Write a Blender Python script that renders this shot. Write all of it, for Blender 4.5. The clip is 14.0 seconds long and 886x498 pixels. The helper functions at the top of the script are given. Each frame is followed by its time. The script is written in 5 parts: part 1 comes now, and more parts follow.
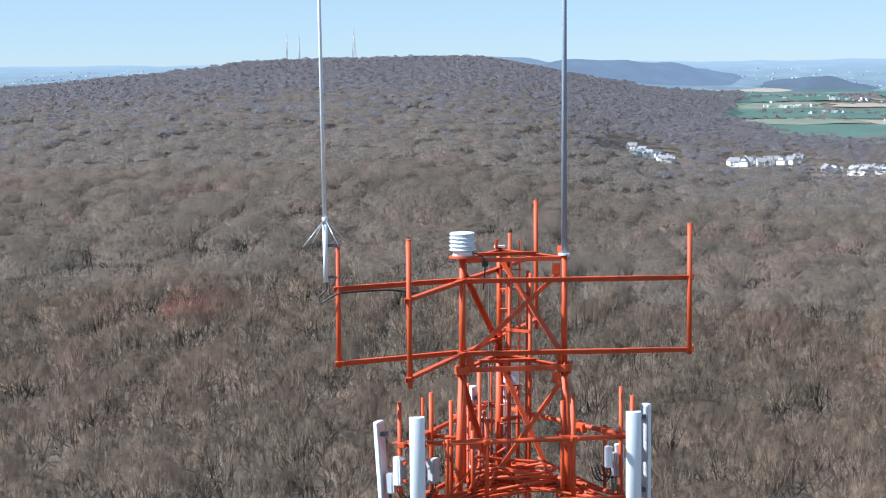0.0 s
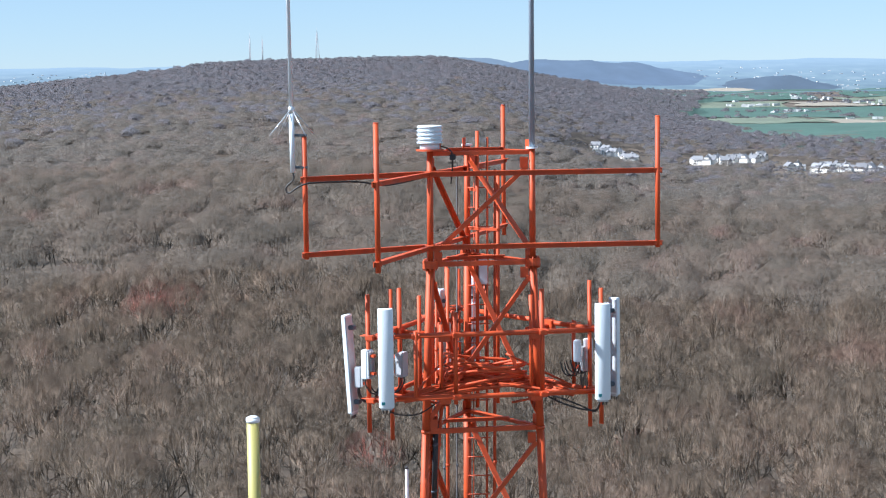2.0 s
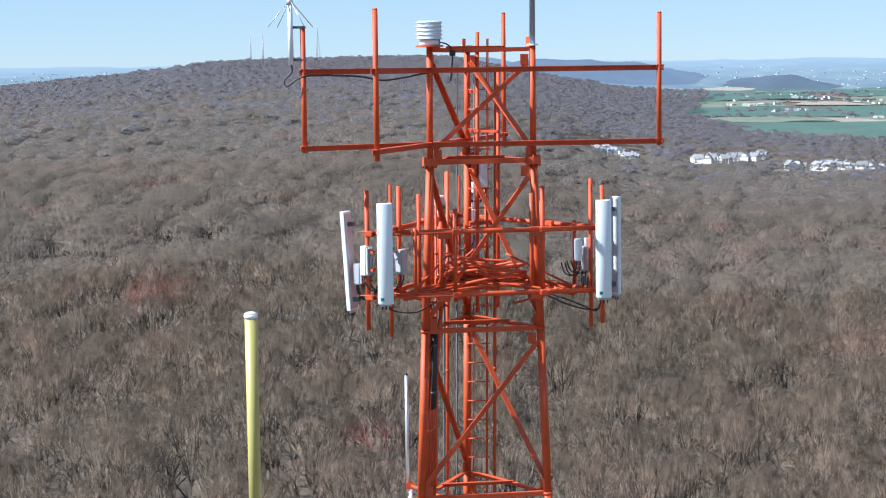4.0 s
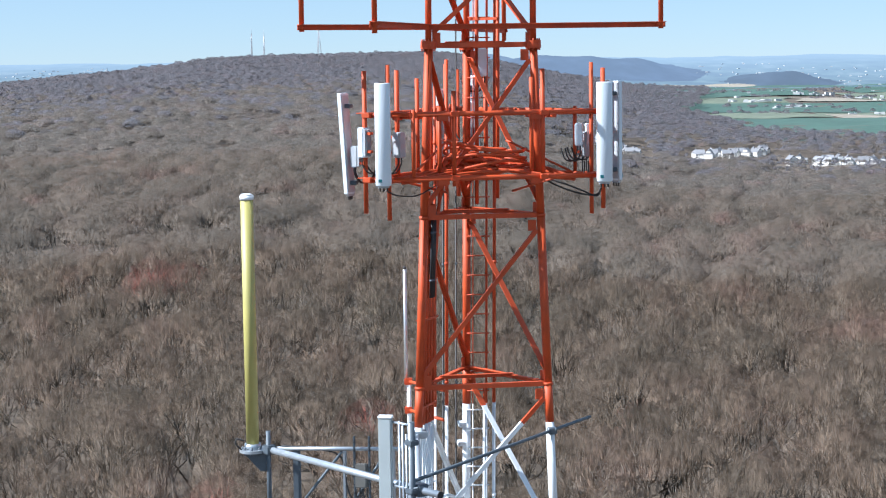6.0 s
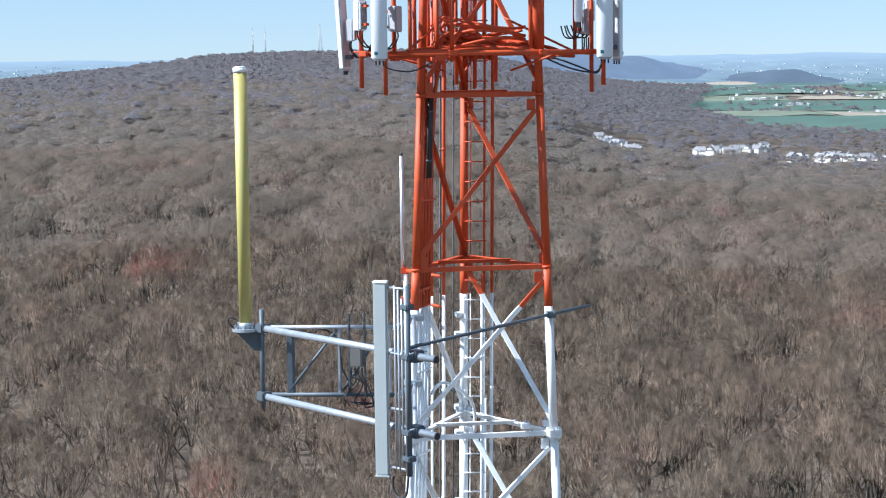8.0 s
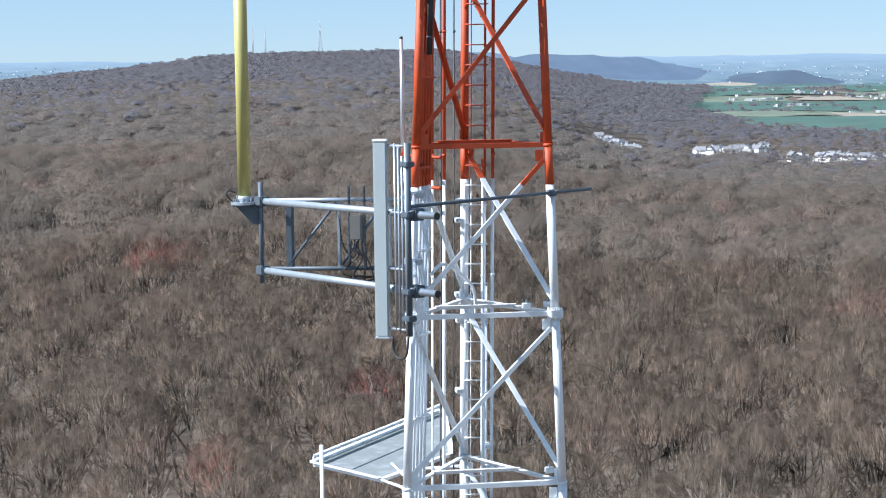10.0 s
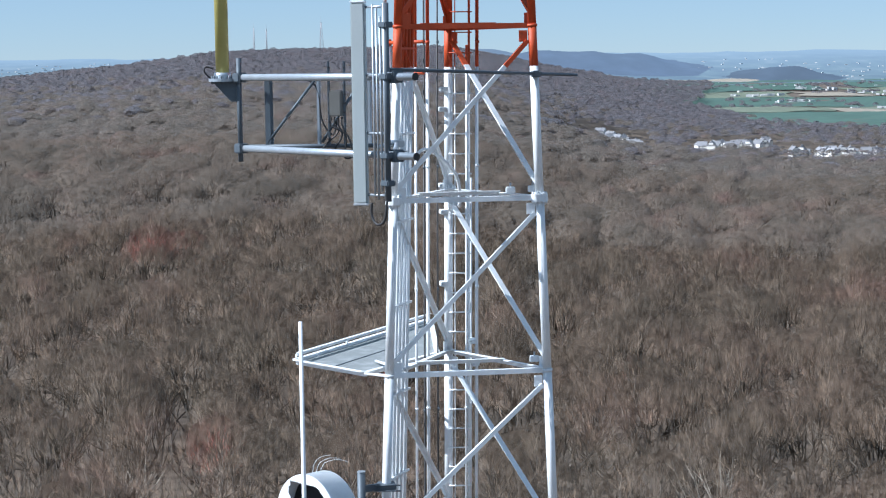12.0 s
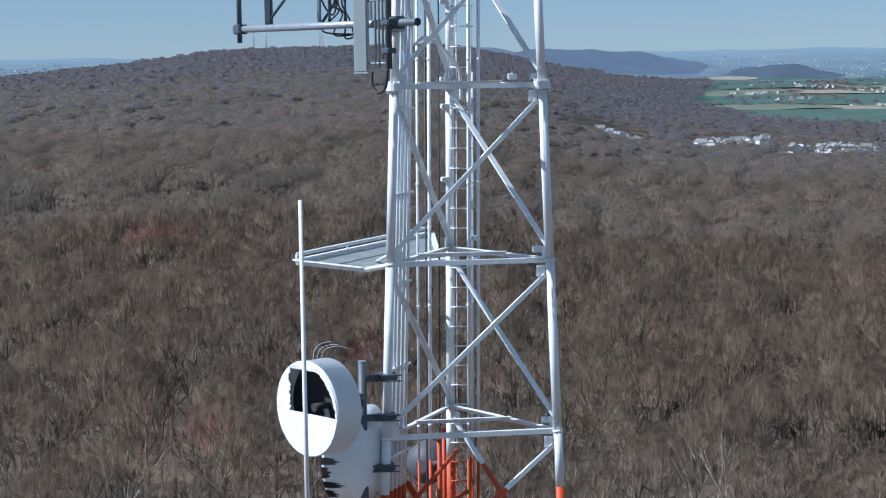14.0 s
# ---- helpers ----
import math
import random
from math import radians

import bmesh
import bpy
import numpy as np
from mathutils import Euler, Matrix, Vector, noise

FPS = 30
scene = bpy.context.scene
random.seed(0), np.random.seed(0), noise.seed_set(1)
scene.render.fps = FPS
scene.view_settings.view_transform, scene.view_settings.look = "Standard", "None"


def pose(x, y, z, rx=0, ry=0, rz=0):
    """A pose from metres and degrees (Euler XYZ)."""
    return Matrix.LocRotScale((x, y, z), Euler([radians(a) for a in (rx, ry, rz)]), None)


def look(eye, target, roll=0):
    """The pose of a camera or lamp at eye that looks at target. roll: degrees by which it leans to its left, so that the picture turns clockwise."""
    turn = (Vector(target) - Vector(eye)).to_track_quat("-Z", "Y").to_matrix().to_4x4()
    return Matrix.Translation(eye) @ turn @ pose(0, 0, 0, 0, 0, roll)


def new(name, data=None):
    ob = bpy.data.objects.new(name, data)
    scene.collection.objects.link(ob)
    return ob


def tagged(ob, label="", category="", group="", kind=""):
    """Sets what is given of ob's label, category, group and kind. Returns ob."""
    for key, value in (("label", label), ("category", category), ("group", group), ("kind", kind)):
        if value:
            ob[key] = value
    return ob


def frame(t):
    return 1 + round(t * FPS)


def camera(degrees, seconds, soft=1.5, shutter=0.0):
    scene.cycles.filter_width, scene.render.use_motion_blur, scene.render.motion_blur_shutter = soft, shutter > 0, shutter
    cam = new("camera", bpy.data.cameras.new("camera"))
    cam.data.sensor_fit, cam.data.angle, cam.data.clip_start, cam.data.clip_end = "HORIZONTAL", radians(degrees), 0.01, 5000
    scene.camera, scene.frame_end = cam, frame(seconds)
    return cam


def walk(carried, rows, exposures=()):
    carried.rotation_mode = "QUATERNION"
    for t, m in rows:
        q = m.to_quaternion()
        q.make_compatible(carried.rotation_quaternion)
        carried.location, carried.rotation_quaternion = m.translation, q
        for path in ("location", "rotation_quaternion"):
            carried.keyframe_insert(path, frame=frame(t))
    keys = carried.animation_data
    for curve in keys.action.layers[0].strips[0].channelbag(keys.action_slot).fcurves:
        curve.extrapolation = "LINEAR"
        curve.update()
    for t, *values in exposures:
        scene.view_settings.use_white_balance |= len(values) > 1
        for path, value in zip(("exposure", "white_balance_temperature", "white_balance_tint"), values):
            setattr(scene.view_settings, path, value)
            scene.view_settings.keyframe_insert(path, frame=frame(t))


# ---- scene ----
cam = camera(28.0, 14.0, soft=1.15)
PATH = [
    (0, (0.411, -0.465, 75.017), (0.36, 1.524, 74.815), -0.6),
    (0.5, (0.414, -0.462, 74.71), (0.399, 1.528, 74.508), -0.8),
    (1, (0.396, -0.455, 74.29), (0.385, 1.534, 74.088), -0.8),
    (1.5, (0.365, -0.423, 73.85), (0.354, 1.567, 73.648), -0.8),
    (2, (0.346, -0.506, 73.44), (0.335, 1.484, 73.239), -0.8),
    (4.5, (0.337, -0.388, 71.555), (0.325, 1.601, 71.354), -0.8),
    (5, (0.334, -0.316, 71.149), (0.322, 1.673, 70.947), -0.9),
    (5.5, (0.333, -0.329, 70.722), (0.321, 1.661, 70.519), -0.8),
    (6, (0.351, -0.259, 70.293), (0.338, 1.73, 70.089), -0.8),
    (6.5, (0.367, -0.165, 69.872), (0.354, 1.825, 69.667), -0.7),
    (7, (0.369, -0.134, 69.451), (0.356, 1.855, 69.246), -0.7),
    (7.5, (0.378, -0.047, 69.006), (0.364, 1.943, 68.8), -0.7),
    (8, (0.383, 0.03, 68.558), (0.369, 2.019, 68.352), -0.7),
    (10.5, (0.352, 0.07, 66.347), (0.338, 2.06, 66.143), -0.7),
    (11, (0.431, 0.143, 65.928), (0.416, 2.133, 65.722), -0.7),
    (11.5, (0.555, 0.179, 65.525), (0.539, 2.168, 65.32), -0.7),
    (12, (0.604, 0.303, 65.123), (0.588, 2.292, 64.916), -0.8),
    (12.5, (0.594, 0.366, 64.742), (0.578, 2.356, 64.535), -0.8),
    (13, (0.585, 0.392, 64.362), (0.569, 2.381, 64.155), -0.8),
    (13.5, (0.568, 0.383, 63.955), (0.553, 2.372, 63.747), -0.9),
    (14, (0.56, 0.416, 63.541), (0.544, 2.405, 63.333), -0.9),
]
walk(cam, [(t, look(eye, target, roll)) for t, eye, target, roll in PATH],
     exposures=[(0, 0.85, 5520, 9), (8, 0.85, 5520, 9), (10.5, 0.72, 5480, 9), (11, 0.66, 5470, 9), (12.5, 0.45, 5390, 9), (13, 0.36, 5370, 9), (13.5, 0.22, 5320, 9), (14, 0.09, 5270, 9)])

# ---- light ----
SUN_EL, SUN_AZ = 43.0, 102.0          # degrees; the azimuth counts from straight ahead to the left
world = bpy.data.worlds.new("sky")
scene.world = world
world.use_nodes = True
wn = world.node_tree.nodes
sky = wn.new("ShaderNodeTexSky")
sky.sky_type, sky.sun_disc = "NISHITA", False
sky.sun_elevation, sky.sun_rotation = radians(SUN_EL), radians(-SUN_AZ)
sky.air_density, sky.dust_density, sky.ozone_density, sky.altitude = 0.7, 0.05, 3.0, 400
# thin even haze over the clear sky
veil = wn.new("ShaderNodeMix")
veil.data_type = "RGBA"
veil.inputs["Factor"].default_value = 0.5
veil.inputs["B"].default_value = (4.4, 5.6, 6.35, 1)
world.node_tree.links.new(sky.outputs[0], veil.inputs["A"])
world.node_tree.links.new(veil.outputs["Result"], wn["Background"].inputs[0])
wn["Background"].inputs[1].default_value = 0.07
sun_dir = Vector((-math.sin(radians(SUN_AZ)) * math.cos(radians(SUN_EL)), math.cos(radians(SUN_AZ)) * math.cos(radians(SUN_EL)), math.sin(radians(SUN_EL))))
sun = new("sun", bpy.data.lights.new("sun", "SUN"))
sun.data.energy, sun.data.angle, sun.data.color = 6.0, radians(0.5), (1.0, 0.95, 0.88)
sun.matrix_basis = look(sun_dir * 300 + Vector((0, 0, 60)), (0, 0, 60))


# ---- materials ----
def material(name, colour, rough=0.6, metal=0.0, spread=0.12, scale=6.0, fine=60.0, bump=0.15, dirt=None, dirt_amount=0.3, per_object=0.0):
    """A surface with variation at two scales, fine relief and, where dirt is given, stains of that colour."""
    m = bpy.data.materials.new(name)
    m.use_nodes = True
    t = m.node_tree
    b = t.nodes["Principled BSDF"]
    b.inputs["Roughness"].default_value, b.inputs["Metallic"].default_value = rough, metal
    co = t.nodes.new("ShaderNodeTexCoord")

    def noise_tex(s, detail=4.0):
        n = t.nodes.new("ShaderNodeTexNoise")
        n.inputs["Scale"].default_value, n.inputs["Detail"].default_value = s, detail
        t.links.new(co.outputs["Object"], n.inputs["Vector"])
        return n
    big, small = noise_tex(scale), noise_tex(fine, 2.0)
    both = t.nodes.new("ShaderNodeMath")
    both.operation = "ADD"
    t.links.new(big.outputs["Fac"], both.inputs[0])
    t.links.new(small.outputs["Fac"], both.inputs[1])
    ramp = t.nodes.new("ShaderNodeMapRange")
    ramp.inputs["From Min"].default_value, ramp.inputs["From Max"].default_value = 0.6, 1.4
    ramp.inputs["To Min"].default_value, ramp.inputs["To Max"].default_value = 1 - spread, 1 + spread
    t.links.new(both.outputs[0], ramp.inputs["Value"])
    mul = t.nodes.new("ShaderNodeVectorMath")
    mul.operation = "SCALE"
    mul.inputs[0].default_value = colour
    t.links.new(ramp.outputs[0], mul.inputs["Scale"])
    out = mul.outputs[0]
    if dirt:
        st = noise_tex(scale * 0.55, 6.0)
        cut = t.nodes.new("ShaderNodeMapRange")
        cut.inputs["From Min"].default_value, cut.inputs["From Max"].default_value = 0.5, 0.72
        cut.inputs["To Max"].default_value = dirt_amount
        t.links.new(st.outputs["Fac"], cut.inputs["Value"])
        mix = t.nodes.new("ShaderNodeMix")
        mix.data_type = "RGBA"
        mix.inputs["B"].default_value = (*dirt, 1)
        t.links.new(cut.outputs[0], mix.inputs["Factor"])
        t.links.new(out, mix.inputs["A"])
        out = mix.outputs["Result"]
    if per_object:
        info = t.nodes.new("ShaderNodeObjectInfo")
        mr = t.nodes.new("ShaderNodeMapRange")
        mr.inputs["To Min"].default_value, mr.inputs["To Max"].default_value = 1 - per_object, 1 + per_object
        t.links.new(info.outputs["Random"], mr.inputs["Value"])
        m2 = t.nodes.new("ShaderNodeVectorMath")
        m2.operation = "SCALE"
        t.links.new(out, m2.inputs[0])
        t.links.new(mr.outputs[0], m2.inputs["Scale"])
        out = m2.outputs[0]
    t.links.new(out, b.inputs["Base Color"])
    if bump:
        bp = t.nodes.new("ShaderNodeBump")
        bp.inputs["Strength"].default_value, bp.inputs["Distance"].default_value = bump, 0.01
        t.links.new(small.outputs["Fac"], bp.inputs["Height"])
        t.links.new(bp.outputs[0], b.inputs["Normal"])
    return m


ORANGE = material("orange_paint", (0.50, 0.064, 0.009), 0.6, spread=0.2, scale=5, dirt=(0.30, 0.055, 0.02), dirt_amount=0.45)
WHITE = material("white_paint", (0.80, 0.82, 0.83), 0.4, spread=0.06, scale=4, dirt=(0.42, 0.42, 0.42), dirt_amount=0.35)
RADOME = material("white_radome", (0.70, 0.76, 0.80), 0.4, spread=0.03, scale=2, dirt=(0.55, 0.58, 0.60), dirt_amount=0.3)
GREYBOX = material("grey_box_paint", (0.42, 0.44, 0.46), 0.45, spread=0.06)
GALV = material("galvanised_steel", (0.42, 0.46, 0.50), 0.42, 0.6, spread=0.15, scale=9, fine=90)
DARKGALV = material("weathered_galvanised_steel", (0.085, 0.105, 0.125), 0.55, 0.2, spread=0.2, scale=9)
TAUPE = material("taupe_enclosure_paint", (0.17, 0.165, 0.15), 0.5, spread=0.08)
BLACK = material("black_rubber", (0.02, 0.02, 0.022), 0.55, spread=0.2)
YELLOW = material("yellow_fibreglass", (0.42, 0.375, 0.115), 0.5, spread=0.08, scale=3, dirt=(0.33, 0.30, 0.12), dirt_amount=0.4)
GREYWHIP = material("grey_fibreglass", (0.24, 0.29, 0.35), 0.45, spread=0.08)
ALUMINIUM = material("bare_aluminium", (0.62, 0.64, 0.66), 0.35, 0.7, spread=0.06)
GRATE = material("worn_grating", (0.19, 0.205, 0.205), 0.75, spread=0.15, scale=7, fine=50, dirt=(0.5, 0.52, 0.53), dirt_amount=0.25)
DISHDARK = material("dark_dish_lining", (0.035, 0.035, 0.04), 0.7, spread=0.2)
DISHGREY = material("grey_dish_back", (0.08, 0.085, 0.10), 0.6, spread=0.15)
PALEGREY = material("pale_grey_radome", (0.40, 0.44, 0.44), 0.5, spread=0.05, scale=2, dirt=(0.38, 0.42, 0.42), dirt_amount=0.4)


# ---- building helpers ----
def thing(name, base, label, category, group="", kind=""):
    ob = new(name)
    ob.empty_display_size = 0.2
    ob.location = base
    return tagged(ob, label, category, group, kind)


def root_of(ob):
    p = Vector((0, 0, 0))
    while ob:
        p += ob.location
        ob = ob.parent
    return p


def part(name, bm, mat, parent, label=""):
    """One mesh object under parent; the bmesh is in world places."""
    if parent:
        bmesh.ops.translate(bm, verts=bm.verts, vec=-root_of(parent))
    me = bpy.data.meshes.new(name)
    bm.to_mesh(me)
    bm.free()
    me.materials.append(mat)
    ob = new(name, me)
    ob.parent = parent
    return tagged(ob, label)


def frame_of(a, b, up=(0, 0, 1)):
    a, b = Vector(a), Vector(b)
    d = (b - a).normalized()
    u = Vector(up)
    if abs(d.dot(u)) > 0.98:
        u = Vector((0, 1, 0))
    s = d.cross(u).normalized()
    return a, b, d, s, s.cross(d).normalized()


def rod(bm, a, b, r, r2=None, n=12, smooth=True):
    """A capped tapered round bar from a to b."""
    a, b, d, s, u = frame_of(a, b)
    r2 = r if r2 is None else r2
    rings = []
    for p, q in ((a, r), (b, r2)):
        rings.append([bm.verts.new(p + (s * math.cos(k * math.tau / n) + u * math.sin(k * math.tau / n)) * q) for k in range(n)])
    for k in range(n):
        f = bm.faces.new((rings[0][k], rings[1][k], rings[1][(k + 1) % n], rings[0][(k + 1) % n]))
        f.smooth = smooth
    bm.faces.new(rings[0])
    bm.faces.new(rings[1][::-1])
    bmesh.ops.recalc_face_normals(bm, faces=bm.faces)
    return bm


def hose(bm, pts, r, n=7, steps=5):
    """A round cable along a smooth line through pts."""
    pts = [Vector(p) for p in pts]
    line = []
    for i in range(len(pts) - 1):
        p0, p1, p2, p3 = pts[max(i - 1, 0)], pts[i], pts[i + 1], pts[min(i + 2, len(pts) - 1)]
        for k in range(steps):
            t = k / steps
            line.append(0.5 * (2 * p1 + (p2 - p0) * t + (2 * p0 - 5 * p1 + 4 * p2 - p3) * t * t + (3 * p1 - p0 - 3 * p2 + p3) * t ** 3))
    line.append(pts[-1])
    rings = []
    for i, p in enumerate(line):
        d = (line[min(i + 1, len(line) - 1)] - line[max(i - 1, 0)]).normalized()
        s = d.cross(Vector((0.13, 0.31, 0.94))).normalized()
        u = s.cross(d)
        rings.append([bm.verts.new(p + (s * math.cos(k * math.tau / n) + u * math.sin(k * math.tau / n)) * r) for k in range(n)])
    for x, y in zip(rings, rings[1:]):
        for k in range(n):
            bm.faces.new((x[k], y[k], y[(k + 1) % n], x[(k + 1) % n])).smooth = True
    bm.faces.new(rings[0]), bm.faces.new(rings[-1][::-1])
    bmesh.ops.recalc_face_normals(bm, faces=bm.faces)
    return bm


def block(bm, c, x, y, z, size, bevel=0.0):
    """A box round c along the axes x, y, z."""
    m = Matrix((Vector(x).normalized(), Vector(y).normalized(), Vector(z).normalized())).transposed().to_4x4()
    m.translation = Vector(c)
    made = bmesh.ops.create_cube(bm, size=1.0, matrix=m @ Matrix.Diagonal((*size, 1)))
    if bevel:
        es = {e for v in made["verts"] for e in v.link_edges}
        bmesh.ops.bevel(bm, geom=list(es), offset=bevel, segments=2, affect="EDGES")
    return bm


def angle_bar(bm, a, b, w, flip=1, up=(0, 0, 1), th=0.009):
    """An L-section steel bar from a to b."""
    a, b, d, s, u = frame_of(a, b, up)
    prof = [(0, 0), (th, 0), (th, w - th), (w, w - th), (w, w), (0, w)]
    rings = [[bm.verts.new(p + s * (q[0] * flip) + u * (q[1] - w / 2)) for q in prof] for p in (a, b)]
    for k in range(6):
        bm.faces.new((rings[0][k], rings[1][k], rings[1][(k + 1) % 6], rings[0][(k + 1) % 6]))
    bm.faces.new(rings[0]), bm.faces.new(rings[1][::-1])
    bmesh.ops.recalc_face_normals(bm, faces=bm.faces)
    return bm


B = bmesh.new
Z = Vector((0, 0, 1))

# ---- the lattice tower: its plan ----
CX, CY, TURN, W_TOP, TAPER, Z_KNEE = 0.678, 25.9, 8.54, 1.51, 0.0758, 70.8
GROUND = 20.0
PAINT = [65.08, 57.5, 50.0, 42.5, 35.0, 27.5]


def leg_at(which, z):
    w = W_TOP + TAPER * max(0.0, Z_KNEE - z)
    a = radians({"L": 210, "R": 330, "B": 90}[which] + TURN)
    return Vector((CX + 0.0058 * (z - 66) + w / math.sqrt(3) * math.cos(a), CY + w / math.sqrt(3) * math.sin(a), z))


def paint_at(z):
    return ORANGE if sum(z < p for p in PAINT) % 2 == 0 else WHITE


tower = thing("communications_tower", (CX, CY, GROUND), "three-legged lattice steel tower painted in orange and white bands", "radio tower")


def member(name, a, b, draw, parent=None):
    """A tower member, split where the paint changes; draw(bm, a, b) builds a stretch."""
    a, b = Vector(a), Vector(b)
    cuts = [0.0] + sorted((p - a.z) / (b.z - a.z) for p in PAINT if abs(b.z - a.z) > 0.05 and min(a.z, b.z) < p < max(a.z, b.z)) + [1.0]
    for t0, t1 in zip(cuts, cuts[1:]):
        p, q = a.lerp(b, t0), a.lerp(b, t1)
        part(name, draw(B(), p, q), paint_at((p.z + q.z) / 2), parent or tower)


LEVELS = [72.22, 70.6, 68.13, 65.65, 63.22, 60.75, 58.3, 55.8, 53.2, 50.5, 47.7, 44.8, 41.8, 38.7, 35.5, 32.2, 28.8, 25.2, 21.5]
radius = lambda z: 0.046 if z > 70.7 else 0.059 + 0.0006 * max(0, 70 - z)
for which in "LRB":
    tops = [72.27] + LEVELS[1:] + [GROUND - 0.6]
    for z1, z0 in zip(tops, tops[1:]):
        r = radius((z0 + z1) / 2)
        member("leg", leg_at(which, z0), leg_at(which, z1), lambda bm, p, q, r=r: rod(bm, p, q, r, n=16))
    for z in LEVELS[1:]:
        strong = LEVELS.index(z) in (1, 4, 7, 10, 13, 16)
        r = radius(z - 0.1)
        bm = B()
        if strong:
            rod(bm, leg_at(which, z - 0.055), leg_at(which, z + 0.002), r + 0.055, n=16, smooth=False)
            rod(bm, leg_at(which, z + 0.004), leg_at(which, z + 0.055), r + 0.055, n=16, smooth=False)
            for k in range(8 if z > 55 else 0):
                a = k * math.tau / 8
                o = Vector((math.cos(a), math.sin(a), 0)) * (r + 0.033)
                part("flange_bolt", rod(B(), leg_at(which, z - 0.085) + o, leg_at(which, z + 0.085) + o, 0.011, n=6), paint_at(z), tower)
        else:
            rod(bm, leg_at(which, z - 0.02), leg_at(which, z + 0.02), r + 0.012, n=16)
        part("flange" if strong else "joint_band", bm, paint_at(z), tower)

centre = lambda z: (leg_at("L", z) + leg_at("R", z) + leg_at("B", z)) / 3
for i, z in enumerate(LEVELS):
    for p, q in (("L", "R"), ("R", "B"), ("B", "L")):
        a, b = leg_at(p, z), leg_at(q, z)
        d = (b - a).normalized()
        out = ((a + b) / 2 - centre(z)).normalized()
        w = 0.07 if z < 72 else 0.06
        part("girt", angle_bar(B(), a + out * 0.02 + d * 0.04, b + out * 0.02 - d * 0.04, w, -1 if d.cross(Z).dot(out) > 0 else 1), paint_at(z), tower)
        # gusset plates, below the girt at the far end and above it at the near end
        if z > 24:
            bm = B()
            c = leg_at(q, z - 0.15) - d * (radius(z - .2) + 0.075) + out * 0.012
            block(bm, c, d, out, Z, (0.12, 0.012, 0.16))
            for k in range(4):
                rod(bm, c + d * (0.04 - 0.08 * (k % 2)) + Z * (0.06 - 0.12 * (k // 2)), c + d * (0.04 - 0.08 * (k % 2)) + Z * (0.06 - 0.12 * (k // 2)) + out * 0.02, 0.012, n=6)
            part("gusset_plate", bm, paint_at(z - 0.1), tower)
            part("gusset_plate", block(B(), leg_at(p, z + 0.1) + d * (radius(z) + 0.05) + out * 0.012, d, out, Z, (0.12, 0.012, 0.16)), paint_at(z + 0.1), tower)
        if i + 1 < len(LEVELS):
            z0 = LEVELS[i + 1]
            lo, hi = leg_at(p, z0 + 0.12), leg_at(q, z - 0.14)
            dd = (hi - lo).normalized()
            lo, hi = lo + dd * 0.08 + out * 0.03, hi - dd * 0.10 + out * 0.03
            if (p, q) == ("L", "R"):
                member("brace", lo, hi, lambda bm, s, e: angle_bar(bm, s, e, 0.062, -1, th=0.01))
            else:
                member("brace", lo, hi, lambda bm, s, e, o=out, w=0.098 if p == "R" else 0.066: angle_bar(bm, s, e, w, 1 if (e - s).cross(Z).dot(o) < 0 else -1, th=0.01))
    # strut between the middles of the two rear faces
    a = leg_at("L", z + 0.03).lerp(leg_at("B", z + 0.03), 0.42)
    b = leg_at("R", z + 0.03).lerp(leg_at("B", z + 0.03), 0.42)
    part("inner_strut", angle_bar(B(), a, b, 0.06), paint_at(z), tower)

# ladder beside the rear leg, and the pipes that run up with it
FACE_X = Vector((math.cos(radians(TURN)), math.sin(radians(TURN)), 0))
FACE_Y = Vector((-FACE_X.y, FACE_X.x, 0))


def beside(which, z, dx, dy=0.0):
    return leg_at(which, z) + FACE_X * dx + FACE_Y * dy


ladder = thing("ladder", (CX, CY, GROUND), "narrow steel climbing ladder fixed to the tower's rear leg", "ladder")
member("rail", beside("B", 24, 0.33, -0.1), beside("B", 72.4, 0.30, -0.1), lambda bm, p, q: rod(bm, p, q, 0.018, n=8), ladder)
member("rail", beside("B", 24, 0.09, -0.1), beside("B", 71.9, 0.09, -0.1), lambda bm, p, q: rod(bm, p, q, 0.008, n=6), ladder)
z = 52.0
while z < 72.2:
    part("rung", rod(B(), beside("B", z, 0.0, -0.07), beside("B", z, 0.34, -0.1), 0.0105, n=6), paint_at(z), ladder)
    z += 0.302


def riser(name, dx, dy, r, z0, z1, mat=None, label="vertical cable conduit strapped to the tower", category="conduit"):
    t = thing(name, beside("B", z0, dx, dy), label, category)
    a, b = beside("B", z0, dx, dy), beside("B", z1, dx, dy)
    if mat:
        part("tube", rod(B(), a, b, r, n=8), mat, t)
    else:
        member("tube", a, b, lambda bm, p, q: rod(bm, p, q, r, n=10), t)
    zz = z0 + 1.4
    while zz < z1:
        part("strap", rod(B(), beside("B", zz - 0.02, dx, dy), beside("B", zz + 0.02, dx, dy), r + 0.006, n=8), DARKGALV if mat else paint_at(zz), t)
        zz += 1.85
    return t


riser("conduit", 0.43, -0.05, 0.026, 40, 71.9)
riser("conduit", 0.24, -0.22, 0.018, 40, 57.4 + 8)
riser("conduit", -0.33, -0.12, 0.027, 40, 70.4)
riser("conduit", -0.52, -0.2, 0.02, 40, 70.2)
riser("conduit", 0.36, 0.12, 0.02, 40, 63.4)
riser("cable", -0.19, -0.2, 0.012, 40, 72.0, BLACK, "black feeder cable running up inside the tower", "cable")
riser("cable", -0.41, -0.3, 0.014, 40, 68.4, BLACK, "black feeder cable running up inside the tower", "cable")
